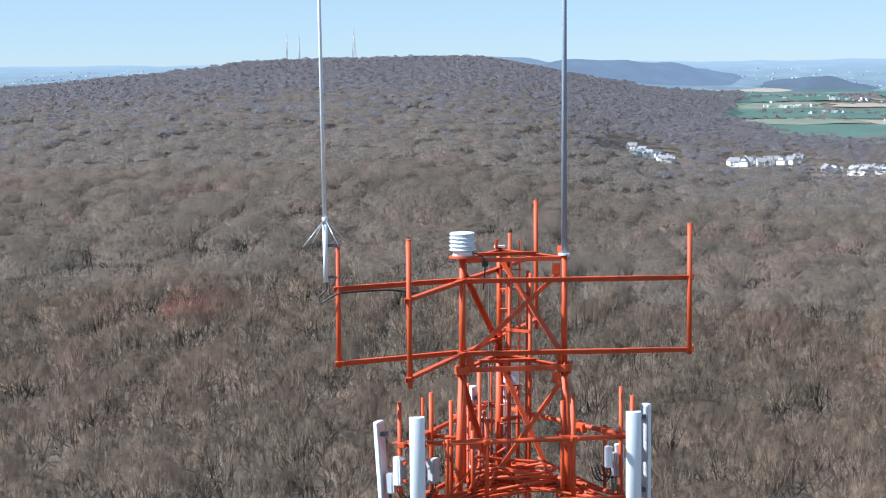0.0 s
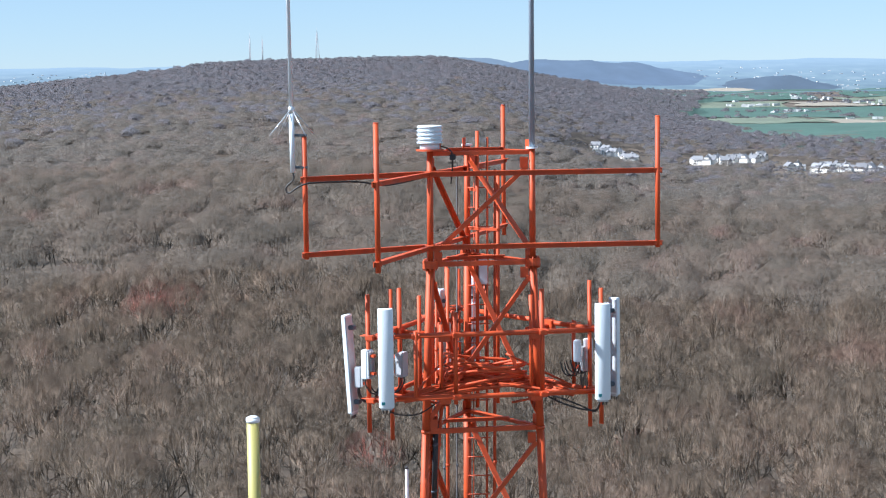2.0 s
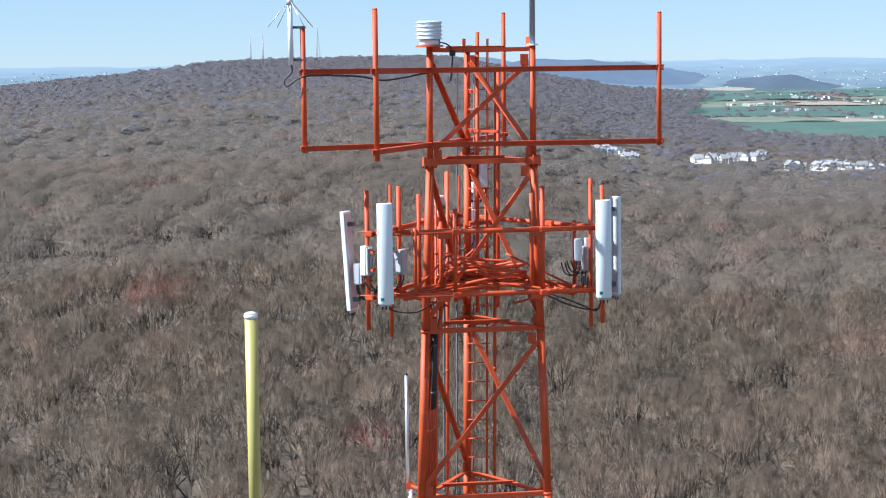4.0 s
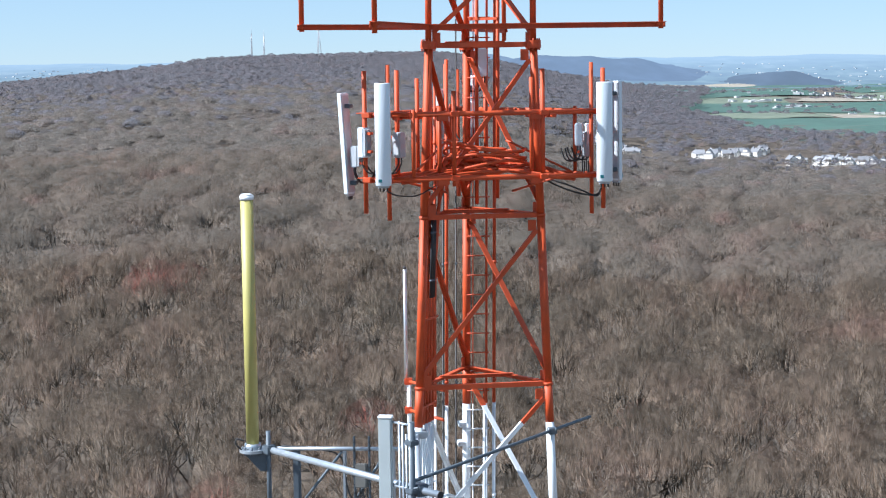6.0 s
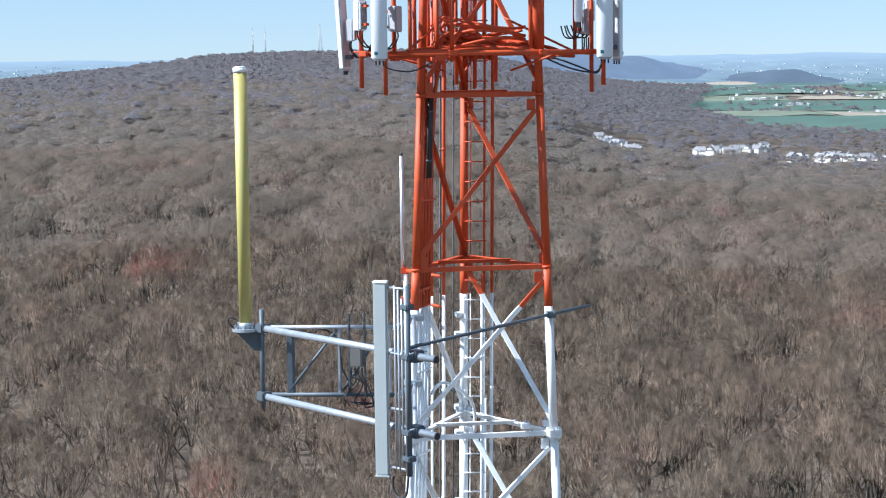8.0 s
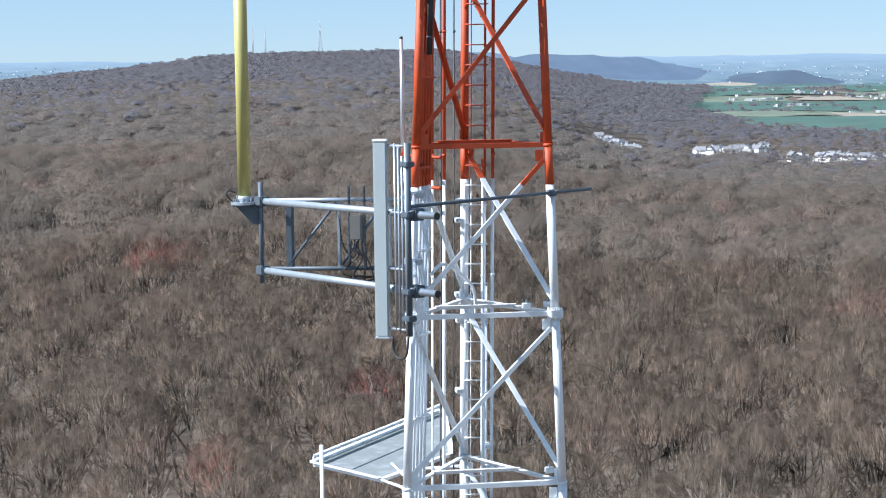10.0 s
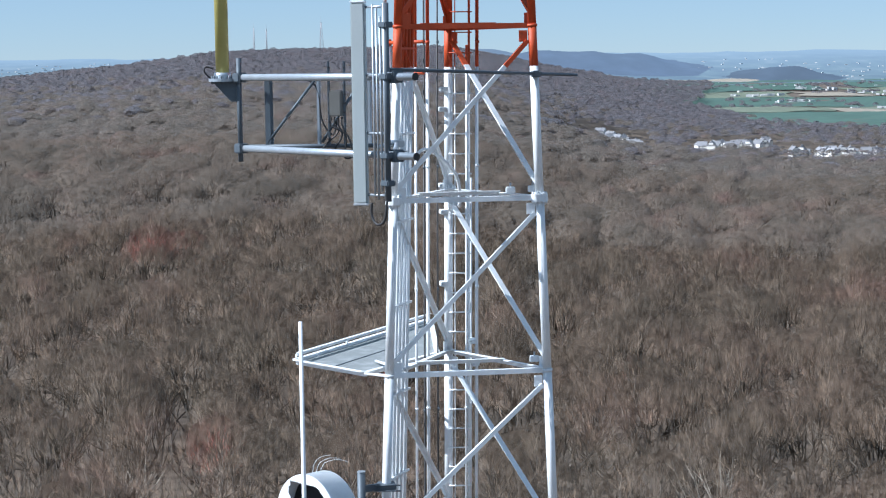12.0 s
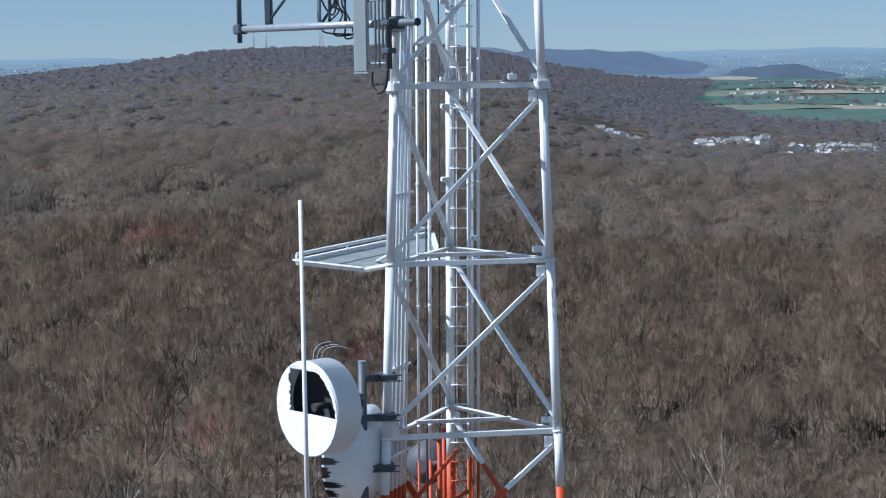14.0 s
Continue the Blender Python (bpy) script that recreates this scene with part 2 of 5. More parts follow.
# feeder bundle along the left face
for k in range(7):
    t = 0.10 + 0.03 * k
    f = 0.08 if k % 2 else 0.03
    at = lambda z: leg_at("L", z).lerp(leg_at("B", z), t) + FACE_X * (0.02 - f)
    cable = thing("feeder_cable", at(40), "painted coaxial feeder cable in the bundle beside the front leg", "cable", "feeder bundle")
    member("jacket", at(40), at(68.5 - 0.05 * k), lambda bm, p, q: rod(bm, p, q, 0.031, n=8), cable)
# three short black strands in the strip beside the front left leg
for k in range(3):
    at = lambda z: leg_at("L", z).lerp(leg_at("B", z), 0.075 + 0.03 * k) + FACE_X * 0.075
    cable = thing("feeder_cable", at(66.95), "short upright black strand beside the orange bundle", "cable", "feeder bundle")
    part("jacket", rod(B(), at(66.95), at(68.2), 0.022, n=8), BLACK, cable)
    for zz in (67.2, 67.9):
        part("strap", rod(B(), at(zz - 0.015), at(zz + 0.015), 0.027, n=8), DARKGALV, cable)
for z in LEVELS[2:9]:
    for zz in (z - 0.3, z - 1.5):
        a, b = leg_at("L", zz).lerp(leg_at("B", zz), 0.03), leg_at("L", zz).lerp(leg_at("B", zz), 0.31)
        part("cable_hanger", block(B(), (a + b) / 2 - FACE_X * 0.03, b - a, FACE_X, Z, ((b - a).length, 0.13, 0.03)), paint_at(zz), tower)

# ---- side arms at the tower's head ----
ARM_UP, ARM_LOW = 71.93, 70.86


def arm_pair(a, b, label):
    t = thing("side_arm", (*a, ARM_LOW), label, "antenna mount", "side arms at the tower's head")
    for z in (ARM_UP, ARM_LOW):
        part("arm", angle_bar(B(), (*a, z), (*b, z), 0.078, 1, th=0.011), ORANGE, t)
    return t


def arm_post(t, x, y, z0, z1):
    part("post", rod(B(), (x, y, z0), (x, y, z1), 0.036, n=12), ORANGE, t)
    part("post_cap", rod(B(), (x, y, z1), (x, y, z1 + 0.012), 0.039, 0.03, n=12), ORANGE, t)
    for z in (ARM_UP, ARM_LOW):
        part("clamp", block(B(), (x, y + 0.02, z), (1, 0, 0), (0, 1, 0), Z, (0.12, 0.1, 0.05), 0.008), ORANGE, t)


l_head = leg_at("L", 71.4)
right_arm = arm_pair((l_head.x - 0.08, l_head.y - 0.10), (3.43, 25.55), "long horizontal orange angle-iron arms across the front face")
arm_post(right_arm, 3.36, 25.50, 70.80, 72.72)
through_arm = arm_pair((-0.72, 23.05), (1.23, 28.85), "orange angle-iron arms running out past two tower legs")
arm_post(through_arm, -0.655, 23.12, 70.74, 72.74)
arm_post(through_arm, 1.20, 28.80, 70.70, 72.84)
left_arm = arm_pair((-1.78, 24.42), (l_head.x + 0.04, l_head.y + 0.08), "short horizontal orange arms carrying the white whip aerial")
arm_post(left_arm, -1.72, 24.45, 70.80, 72.52)

# white whip aerial with radials
whip = thing("whip_antenna", (-1.885, 24.43, 72.03), "tall white fibreglass whip aerial with thin drooping radials", "antenna")
wx, wy = -1.885, 24.43
part("base_tube", rod(B(), (wx, wy, 72.03), (wx - 0.004, wy, 72.92), 0.036, n=14), RADOME, whip)
part("whip", rod(B(), (wx - 0.004, wy, 72.92), (wx - 0.06, wy, 79.2), 0.030, 0.016, n=12), RADOME, whip)
part("collar", rod(B(), (wx - 0.004, wy, 72.86), (wx - 0.004, wy, 72.95), 0.043, n=12), ALUMINIUM, whip)
for k in range(4):
    a = radians(200 + 90 * k + 16)
    part("radial", rod(B(), (wx, wy, 72.93), (wx + 0.36 * math.cos(a), wy + 0.36 * math.sin(a), 72.56), 0.008, 0.006, n=6), ALUMINIUM, whip)
for z in (72.1, 72.55):
    part("bracket", block(B(), (wx + 0.085, wy + 0.01, z), (1, 0, 0), (0, 1, 0), Z, (0.25, 0.05, 0.035), 0.006), DARKGALV, whip)
part("tail_cable", hose(B(), [(wx, wy, 72.03), (wx + 0.005, wy, 71.93), (wx - 0.1, wy, 71.82), (wx - 0.06, wy - .02, 71.74), (wx + 0.1, wy - .05, 71.84), (wx + 0.3, wy + 0.0, 71.88), (wx + 0.9, wy + 0.4, 71.86), (wx + 1.3, wy + 0.5, 71.80), (wx + 1.9, wy + 0.9, 71.9)], 0.013), BLACK, whip)

# grey whip on the front right leg
r_top = leg_at("R", 72.27)
whip2 = thing("whip_antenna", r_top, "tall slate-grey whip aerial standing on a leg top", "antenna")
part("base_plate", rod(B(), r_top, r_top + Z * 0.025, 0.085, n=18, smooth=False), RADOME, whip2)
part("whip", rod(B(), r_top + Z * 0.025, r_top + Vector((0.03, 0, 6.8)), 0.043, 0.026, n=14), GREYWHIP, whip2)

# obstruction beacon on the front left leg
l_top = leg_at("L", 72.27)
beacon = thing("obstruction_light", l_top, "white ribbed aviation beacon on a round orange plate, unlit", "beacon")
part("mount_plate", rod(B(), l_top - Z * 0.005, l_top + Z * 0.02, 0.20, n=24, smooth=False), ORANGE, beacon)
part("pedestal", rod(B(), l_top + Z * 0.02, l_top + Z * 0.10, 0.15, 0.135, n=20), RADOME, beacon)
for k in range(4):
    z = 0.105 + 0.058 * k
    bm = rod(B(), l_top + Z * z, l_top + Z * (z + 0.016), 0.188, 0.192, n=28)
    part("rib", rod(bm, l_top + Z * (z + 0.016), l_top + Z * (z + 0.058), 0.172, 0.172, n=28), RADOME, beacon)
part("cap", rod(B(), l_top + Z * 0.337, l_top + Z * 0.365, 0.192, 0.17, n=28), WHITE, beacon)
part("cord", hose(B(), [l_top + Vector((0.16, 0, 0.06)), l_top + Vector((0.27, 0, 0.02)), l_top + Vector((0.33, 0.03, -0.1)), l_top + Vector((0.3, 0.2, -0.5))], 0.011), BLACK, beacon)
part("junction_box", block(B(), l_top + Vector((0.33, 0.03, -0.10)), (1, 0, 0), (0, 1, 0), Z, (0.09, 0.07, 0.08), 0.008), BLACK, beacon)
b_top = leg_at("B", 72.27)
part("cap_plate", rod(B(), b_top, b_top + Z * 0.03, 0.085, n=18, smooth=False), WHITE, tower, "round white plate on the rear leg")
for dx, dy, z0, z1, r in ((0.14, -0.12, 68.2, 72.5, 0.03), (0.42, -0.35, 68.3, 71.9, 0.028)):
    t = thing("mast_pipe", beside("B", z0, dx, dy), "short orange mast pipe clamped behind the rear leg", "pipe")
    part("tube", rod(B(), beside("B", z0, dx, dy), beside("B", z1, dx, dy), r, n=10), ORANGE, t)
    for z in (z0 + 0.6, z1 - 0.9):
        part("clamp", block(B(), beside("B", z, dx * 0.5, dy * 0.5), FACE_X * dx + FACE_Y * dy, Z, FACE_X, (math.hypot(dx, dy), 0.04, 0.04)), ORANGE, t)

# ---- sector mounts with panel aerials ----
MID = Vector((CX, CY, 0))
PIPE_UP, PIPE_LOW = 69.63, 68.72


TEAL = material("teal_sticker", (0.03, 0.22, 0.24), 0.5)


def panel_aerial(c, out, z0, z1, group, width=0.215, depth=0.115, lean=0.0, label="white rounded-front panel aerial on an orange pipe"):
    """A panel aerial whose middle line stands at c and faces along out."""
    out = Vector(out).normalized()
    side = out.cross(Z).normalized()
    t = thing("panel_antenna", (c.x, c.y, z0), label, "antenna", group)
    bm = B()
    prof = [(-width / 2, -depth * 0.5), (-width / 2, 0.1 * depth)] + [(width / 2 * math.sin(radians(a)) , depth * (0.1 + 0.4 * math.cos(radians(a)))) for a in range(-75, 76, 15)] + [(width / 2, 0.1 * depth), (width / 2, -depth * 0.5)]
    rings = []
    for z, s in ((z0, 0.93), (z0 + 0.012, 1.0), (z1 - 0.012, 1.0), (z1, 0.93)):
        tilt = out * (lean * (z - z0))
        rings.append([bm.verts.new(Vector((c.x, c.y, z)) + tilt + side * (p[0] * s) + out * (p[1] * s)) for p in prof])
    n = len(prof)
    for a, b in zip(rings, rings[1:]):
        for k in range(n):
            bm.faces.new((a[k], b[k], b[(k + 1) % n], a[(k + 1) % n])).smooth = 1 < k < n - 3
    bm.faces.new(rings[0]), bm.faces.new(rings[-1][::-1])
    bmesh.ops.recalc_face_normals(bm, faces=bm.faces)
    radome = part("radome", bm, RADOME, t)
    base = Vector((c.x, c.y, 0)) - out * (depth * 0.5)
    part("back_plate", block(B(), base - out * 0.006 + Z * (z0 + z1) / 2 + out * lean * (z1 - z0) / 2, side, out, Z + out * lean, (width * 0.82, 0.012, (z1 - z0) * 0.96)), GREYBOX, t)
    for z in (z0 + 0.16, z1 - 0.18):
        part("bracket", block(B(), base + Z * z - out * 0.05 + out * lean * (z - z0), side, out, Z, (0.10, 0.10, 0.06), 0.01), DARKGALV, t)
    part("cap", block(B(), Vector((c.x, c.y, z0 - 0.015)) - out * 0.02, side, out, Z, (width * 0.7, depth * 0.5, 0.03)), GREYBOX, t)
    for k in (-1, 0, 1):
        part("connector", rod(B(), Vector((c.x, c.y, z0 - 0.08)) + side * 0.05 * k - out * 0.02, Vector((c.x, c.y, z0)) + side * 0.05 * k - out * 0.02, 0.012, n=8), BLACK, t)
    part("sticker", block(B(), Vector((c.x, c.y, z0 + 0.075)) + side * 0.055 + out * (depth * 0.475 + lean * .075), side, out, Z, (0.05, 0.008, 0.045), 0.003), TEAL, radome)
    return t


def radio_box(c, out, group, h=0.34, w=0.17, d=0.11, mat=None):
    """A remote radio with cooling ribs, brackets and cables."""
    out = Vector(out).normalized()
    side = out.cross(Z).normalized()
    c = Vector(c)
    t = thing("radio_unit", c - Z * h / 2, "pale grey remote radio box with cooling ribs and black cables", "radio unit", group)
    case = part("case", block(B(), c, side, out, Z, (w, d, h), 0.012), mat or RADOME, t)
    for k in range(5):
        part("rib", block(B(), c - out * (d / 2 + 0.012) + side * (k - 2) * w * 0.19, side, out, Z, (0.01, 0.024, h * 0.9)), GREYBOX, case)
    for z in (-0.3, 0.3):
        part("bracket", block(B(), c - out * (d / 2 + 0.05) + Z * h * z, side, out, Z, (0.06, 0.09, 0.035)), ORANGE, t)
    for k in (-1, 1):
        p = c + side * w * 0.25 * k - Z * h / 2
        part("cable", hose(B(), [p, p - Z * 0.09, p - Z * 0.22 + side * 0.07 - out * 0.06, p - Z * 0.2 + side * 0.2 - out * 0.15, p - Z * 0.05 + side * 0.26 - out * 0.2], 0.011, n=6, steps=4), BLACK, t)
    return t


def sector(turn, group):
    """One of the three sides of the antenna platform: its normal points turn degrees from straight towards the eye."""
    a = radians(TURN + turn)
    along = Vector((math.cos(a), math.sin(a), 0))
    out = Vector((along.y, -along.x, 0))
    at = lambda s, d, z: MID + along * s + out * d + Z * z
    t = thing("sector_mount", at(0, 0.955, PIPE_LOW), "orange pipe frame holding panel aerials round the tower", "antenna mount", "sector mounts")
    for z in (PIPE_UP, PIPE_LOW):
        part("cross_pipe", rod(B(), at(-1.62, 0.955, z), at(1.72, 0.955, z), 0.037, n=14), ORANGE, t)
    for s, z0, z1, r in ((-1.40, 68.15, 70.33, 0.030), (1.68, 68.25, 70.25, 0.032), (-0.45, 68.6, 69.95, 0.030), (0.83, 68.65, 70.25, 0.034), (-1.05, 68.75, 69.7, 0.028)):
        part("upright", rod(B(), at(s, 1.02 if abs(s) > 1 else 0.89, z0), at(s, 1.02 if abs(s) > 1 else 0.89, z1), r, n=12), ORANGE, t)
        for z in (PIPE_UP, PIPE_LOW):
            if z0 < z < z1:
                clamp = part("clamp", block(B(), at(s, 0.98, z), along, out, Z, (0.12, 0.13, 0.08), 0.012), ORANGE, t)
                for k in (-1, 1):
                    part("clamp_bolt", rod(B(), at(s + 0.05 * k, 0.86, z + 0.03), at(s + 0.05 * k, 1.12, z + 0.03), 0.009, n=6), ORANGE, clamp)
    for s in (-0.62, 0.72):
        for z in (PIPE_UP, PIPE_LOW):
            part("standoff", rod(B(), at(s, 0.46, z - 0.05), at(s, 0.955, z - 0.05), 0.034, n=12), ORANGE, t)
            part("saddle", block(B(), at(s, 0.93, z - 0.03), along, out, Z, (0.17, 0.1, 0.14), 0.01), ORANGE, t)
        part("standoff_post", rod(B(), at(s, 0.62, PIPE_LOW - 0.1), at(s, 0.62, PIPE_UP + (0.5 if s > 0 else 0.1)), 0.03, n=12), ORANGE, t)
    part("tie_rod", rod(B(), at(-1.1, 0.93, PIPE_LOW + 0.02), at(-0.45, 0.2, PIPE_LOW + 0.5), 0.017, n=8), ORANGE, t)
    part("tie_rod", rod(B(), at(1.1, 0.93, PIPE_LOW), at(0.5, 0.25, PIPE_LOW - 0.25), 0.017, n=8), ORANGE, t)
    return at, out, along


at0, out0, along0 = sector(0, "sector mounts")
at1, out1, along1 = sector(-120, "sector mounts")
at2, out2, along2 = sector(120, "sector mounts")
PANELS = "panel aerials round the tower"
panel_aerial(at0(-1.50, 1.24, 0), out0, 68.65, 70.08, PANELS)
panel_aerial(at0(1.66, 1.22, 0), out0, 68.64, 70.05, PANELS)
panel_aerial(at1(1.64, 1.30, 0), out1, 68.52, 69.94, PANELS, width=0.26, depth=0.075, lean=0.06, label="flat white panel aerial tilted on its bracket")
panel_aerial(at1(-1.42, 1.16, 0), out1, 68.6, 69.95, PANELS)
panel_aerial(at2(-1.58, 1.36, 0), out2, 68.62, 70.06, PANELS, width=0.18, depth=0.08, lean=0.0, label="flat white panel aerial with weathered back")
panel_aerial(at2(1.45, 1.16, 0), out2, 68.7, 70.15, PANELS)
RADIOS = "remote radios behind the aerials"
radio_box(at0(-1.22, 0.80, 69.2), along0 + out0 * 0.8, RADIOS, h=0.36, mat=GREYBOX)
radio_box(at0(-1.74, 0.95, 69.25), out1 - out0 * 0.5, RADIOS, h=0.42, w=0.16)
radio_box(at0(-1.86, 0.85, 69.05), out1, RADIOS, h=0.30, w=0.10, mat=GREYBOX)
radio_box(at0(1.38, 0.78, 69.3), out0 - along0 * 0.4, RADIOS, h=0.32, w=0.11, d=0.08)
radio_box(at0(1.58, 0.6, 69.3), out0, RADIOS, h=0.3, w=0.13)
radio_box(at2(-1.25, 1.02, 69.15), out2, RADIOS, h=0.36, mat=GREYBOX)
radio_box(at2(1.2, 0.9, 69.55), out0, RADIOS, h=0.40, w=0.14)
radio_box(at1(-0.9, 0.75, 69.4), out0, RADIOS, h=0.34, w=0.12)
radio_box(at1(-0.9, 0.75, 68.95), out0, RADIOS, h=0.3, w=0.12)
radio_box(beside("B", 70.35, 0.22, -0.1), -FACE_Y, RADIOS, h=0.42, w=0.13)
# feeder tangle on the platform
rr = random.Random(5)
for k in range(26):
    s0, d0 = rr.uniform(-0.25, 0.95), rr.uniform(0.05, 0.9)
    a0 = rr.uniform(-0.4, 0.5)
    pts = [leg_at("L", 67.5).lerp(leg_at("B", 67.5), 0.08 + 0.2 * rr.random()), leg_at("L", 68.3).lerp(leg_at("B", 68.3), 0.18) + FACE_X * 0.1]
    n = 5
    for i in range(1, n + 1):
        f = i / n
        pts.append(MID + FACE_X * (-0.75 + f * (0.8 + s0)) + FACE_Y * (-0.45 + 0.5 * d0 * math.sin(f * 2.6) + rr.uniform(-0.08, 0.08)) + Z * (68.72 + 0.12 * rr.random() + 0.24 * math.sin(f * 3.0) * rr.random() + a0 * 0.05))
    end = (at0, at1, at2)[k % 3](rr.choice((-1.2, 1.3)), 0.85, 68.66)
    pts += [pts[-1].lerp(end, 0.5) + Z * rr.uniform(-0.05, 0.1), end]
    cable = thing("feeder_cable", pts[0], "orange-painted coaxial feeder looping over the antenna platform", "cable", "feeder tangle")
    part("jacket", hose(B(), pts, rr.choice((0.018, 0.021, 0.024)), n=8), ORANGE, cable)
for k in range(4):
    z = 69.15 - 0.04 * k
    loop = [MID + FACE_X * (0.1 + 0.62 * math.cos(u)) + FACE_Y * (-0.25 + 0.45 * math.sin(u)) + Z * (68.85 + 0.1 * k + 0.09 * math.sin(u * 1.5 + k)) for u in (0.3 * k, 1 + 0.3 * k, 2 + 0.3 * k, 3 + 0.3 * k, 4 + 0.3 * k, 5 + 0.2 * k, 5.9)]
    cable = thing("feeder_cable", loop[0], "orange-painted coaxial feeder looping over the antenna platform", "cable", "feeder tangle")
    part("jacket", hose(B(), loop, 0.022, n=8), ORANGE, cable)
for k in range(2):
    pts = [at0(0.9, 0.7, 68.68 - 0.03 * k), at0(1.15, 0.78, 68.60 - 0.07 * k), at0(1.4, 0.86, 68.50 - 0.05 * k), at0(1.6, 0.95, 68.42 + 0.02 * k), at0(1.64, 1.05, 68.55)]
    cable = thing("jumper_cable", pts[0], "black jumper cable drooping below the front aerials", "cable", "jumper cables")
    part("jacket", hose(B(), pts, 0.013), BLACK, cable)
for k in range(1):
    pts = [at0(-1.45, 1.1, 68.58), at0(-1.3, 1.0, 68.50), at0(-1.0, 0.9, 68.48), at0(-0.7, 0.7, 68.6)]
    cable = thing("jumper_cable", pts[0], "black jumper cable drooping below the front aerials", "cable", "jumper cables")
    part("jacket", hose(B(), pts, 0.010), BLACK, cable)

# ---- boom mount with the yellow aerial ----
p1, p2 = Vector((-2.30, 24.28, 0)), Vector((0.13, 21.466, 0))
run = (p2 - p1).normalized()
face = Vector((run.y, -run.x, 0))
boom = thing("boom_mount", (-2.3, 24.28, 63.9), "galvanised pipe boom mount with a braced truss", "antenna mount")
for z in (64.98, 64.03):
    part("boom_pipe", rod(B(), p1 + run * 0.06 + Z * z, p2 + Z * z, 0.046, n=16), GALV, boom)
    part("boom_cap", rod(B(), p2 + Z * z, p2 + run * 0.012 + Z * z, 0.048, n=16, smooth=False), BLACK, boom)
    part("clamp", block(B(), p1 + Z * z + run * 0.02, run, face, Z, (0.16, 0.15, 0.13), 0.015), DARKGALV, boom)
part("end_post", rod(B(), p1 + Z * 63.85, p1 + Z * 65.24, 0.034, n=14), DARKGALV, boom)
tl = Vector((-0.45, 24.15, 0))
tower_end = leg_at("L", 64.5) * 1.0
tower_end.z = 0
q0 = p1.lerp(tl, 0.06)
for z in (64.99, 64.05):
    part("truss_chord", rod(B(), q0 + Z * z, tl + Z * z, 0.030, n=12), DARKGALV if z < 64.5 else GALV, boom)
for f0 in (0.215, 0.58, 0.95):
    p = p1.lerp(tl, f0)
    slim = f0 > 0.5
    part("truss_post", block(B(), p + Z * 64.52, tl - p1, Z, face, (0.03 if slim else 0.07, 0.94, 0.03 if slim else 0.05)), GALV if slim else DARKGALV, boom)
for f0, f1 in ((0.2, 0.56), (0.6, 0.9)):
    part("truss_brace", rod(B(), p1.lerp(tl, f0) + Z * 64.1, p1.lerp(tl, f1) + Z * 64.95, 0.02, n=8), DARKGALV, boom)
p3 = p1.lerp(p2, 0.89)
for z in (64.98, 64.03):
    part("tower_arm", rod(B(), p3 + Z * z, tower_end + Z * z, 0.03, n=12), GALV, boom)
    part("tower_arm", rod(B(), tl + Z * z, tower_end + Z * z, 0.03, n=12), GALV, boom)
    clamp = part("clamp", block(B(), p3 + Z * z, run, face, Z, (0.2, 0.17, 0.15), 0.015), DARKGALV, boom)
    part("leg_clamp", block(B(), leg_at("L", z), FACE_X, FACE_Y, Z, (0.24, 0.24, 0.1), 0.015), GALV, boom)
    for k in (-1, 1):
        part("clamp_bolt", rod(B(), p3 + run * 0.07 * k + Z * (z + 0.05) - face * 0.14, p3 + run * 0.07 * k + Z * (z + 0.05) + face * 0.14, 0.009, n=6), GALV, clamp)
rod_a, rod_b = p3 + Z * 65.07 + Vector((-0.08, 0.07, 0)), leg_at("R", 64.97) + Vector((0.02, -0.12, 0.0))
tie = thing("tie_back_rod", rod_a, "thin grey stiff-arm rod clamped across to the tower leg", "rod")
part("rod", rod(B(), rod_a, rod_b + (rod_b - rod_a) * 0.33, 0.024, n=10), DARKGALV, tie)
clamp = part("clamp", block(B(), rod_b, FACE_X, FACE_Y, Z, (0.13, 0.16, 0.09), 0.012), DARKGALV, tie)
for k in (-1, 1):
    part("clamp_bolt", rod(B(), rod_b + Vector((0.05 * k, -0.1, 0.03)), rod_b + Vector((0.05 * k, 0.16, 0.03)), 0.01, n=6), GALV, clamp)

yellow = thing("omni_antenna", (-2.53, 24.37, 64.96), "thick pale-yellow fibreglass pole aerial with a white cap", "antenna")
part("pole", rod(B(), (-2.53, 24.37, 65.0), (-2.53, 24.37, 68.50), 0.090, n=24), YELLOW, yellow)
bm = rod(B(), (-2.53, 24.37, 68.49), (-2.53, 24.37, 68.55), 0.098, n=24)
part("cap", rod(bm, (-2.53, 24.37, 68.55), (-2.53, 24.37, 68.575), 0.098, 0.06, n=24), WHITE, yellow)
flange = part("flange", rod(B(), (-2.53, 24.37, 64.93), (-2.53, 24.37, 64.97), 0.19, n=24, smooth=False), GALV, yellow)
part("collar", rod(B(), (-2.53, 24.37, 64.97), (-2.53, 24.37, 65.05), 0.115, n=24), GALV, yellow)
for k in range(8):
    a = k * math.tau / 8
    o = Vector((-2.53 + 0.145 * math.cos(a), 24.37 + 0.145 * math.sin(a), 0))
    part("bolt", rod(B(), o + Z * 64.9, o + Z * 65.01, 0.013, n=6), DARKGALV, flange)
bm = B()
tri = [(-2.66, 64.93), (-2.34, 64.93), (-2.34, 64.66), (-2.42, 64.66)]
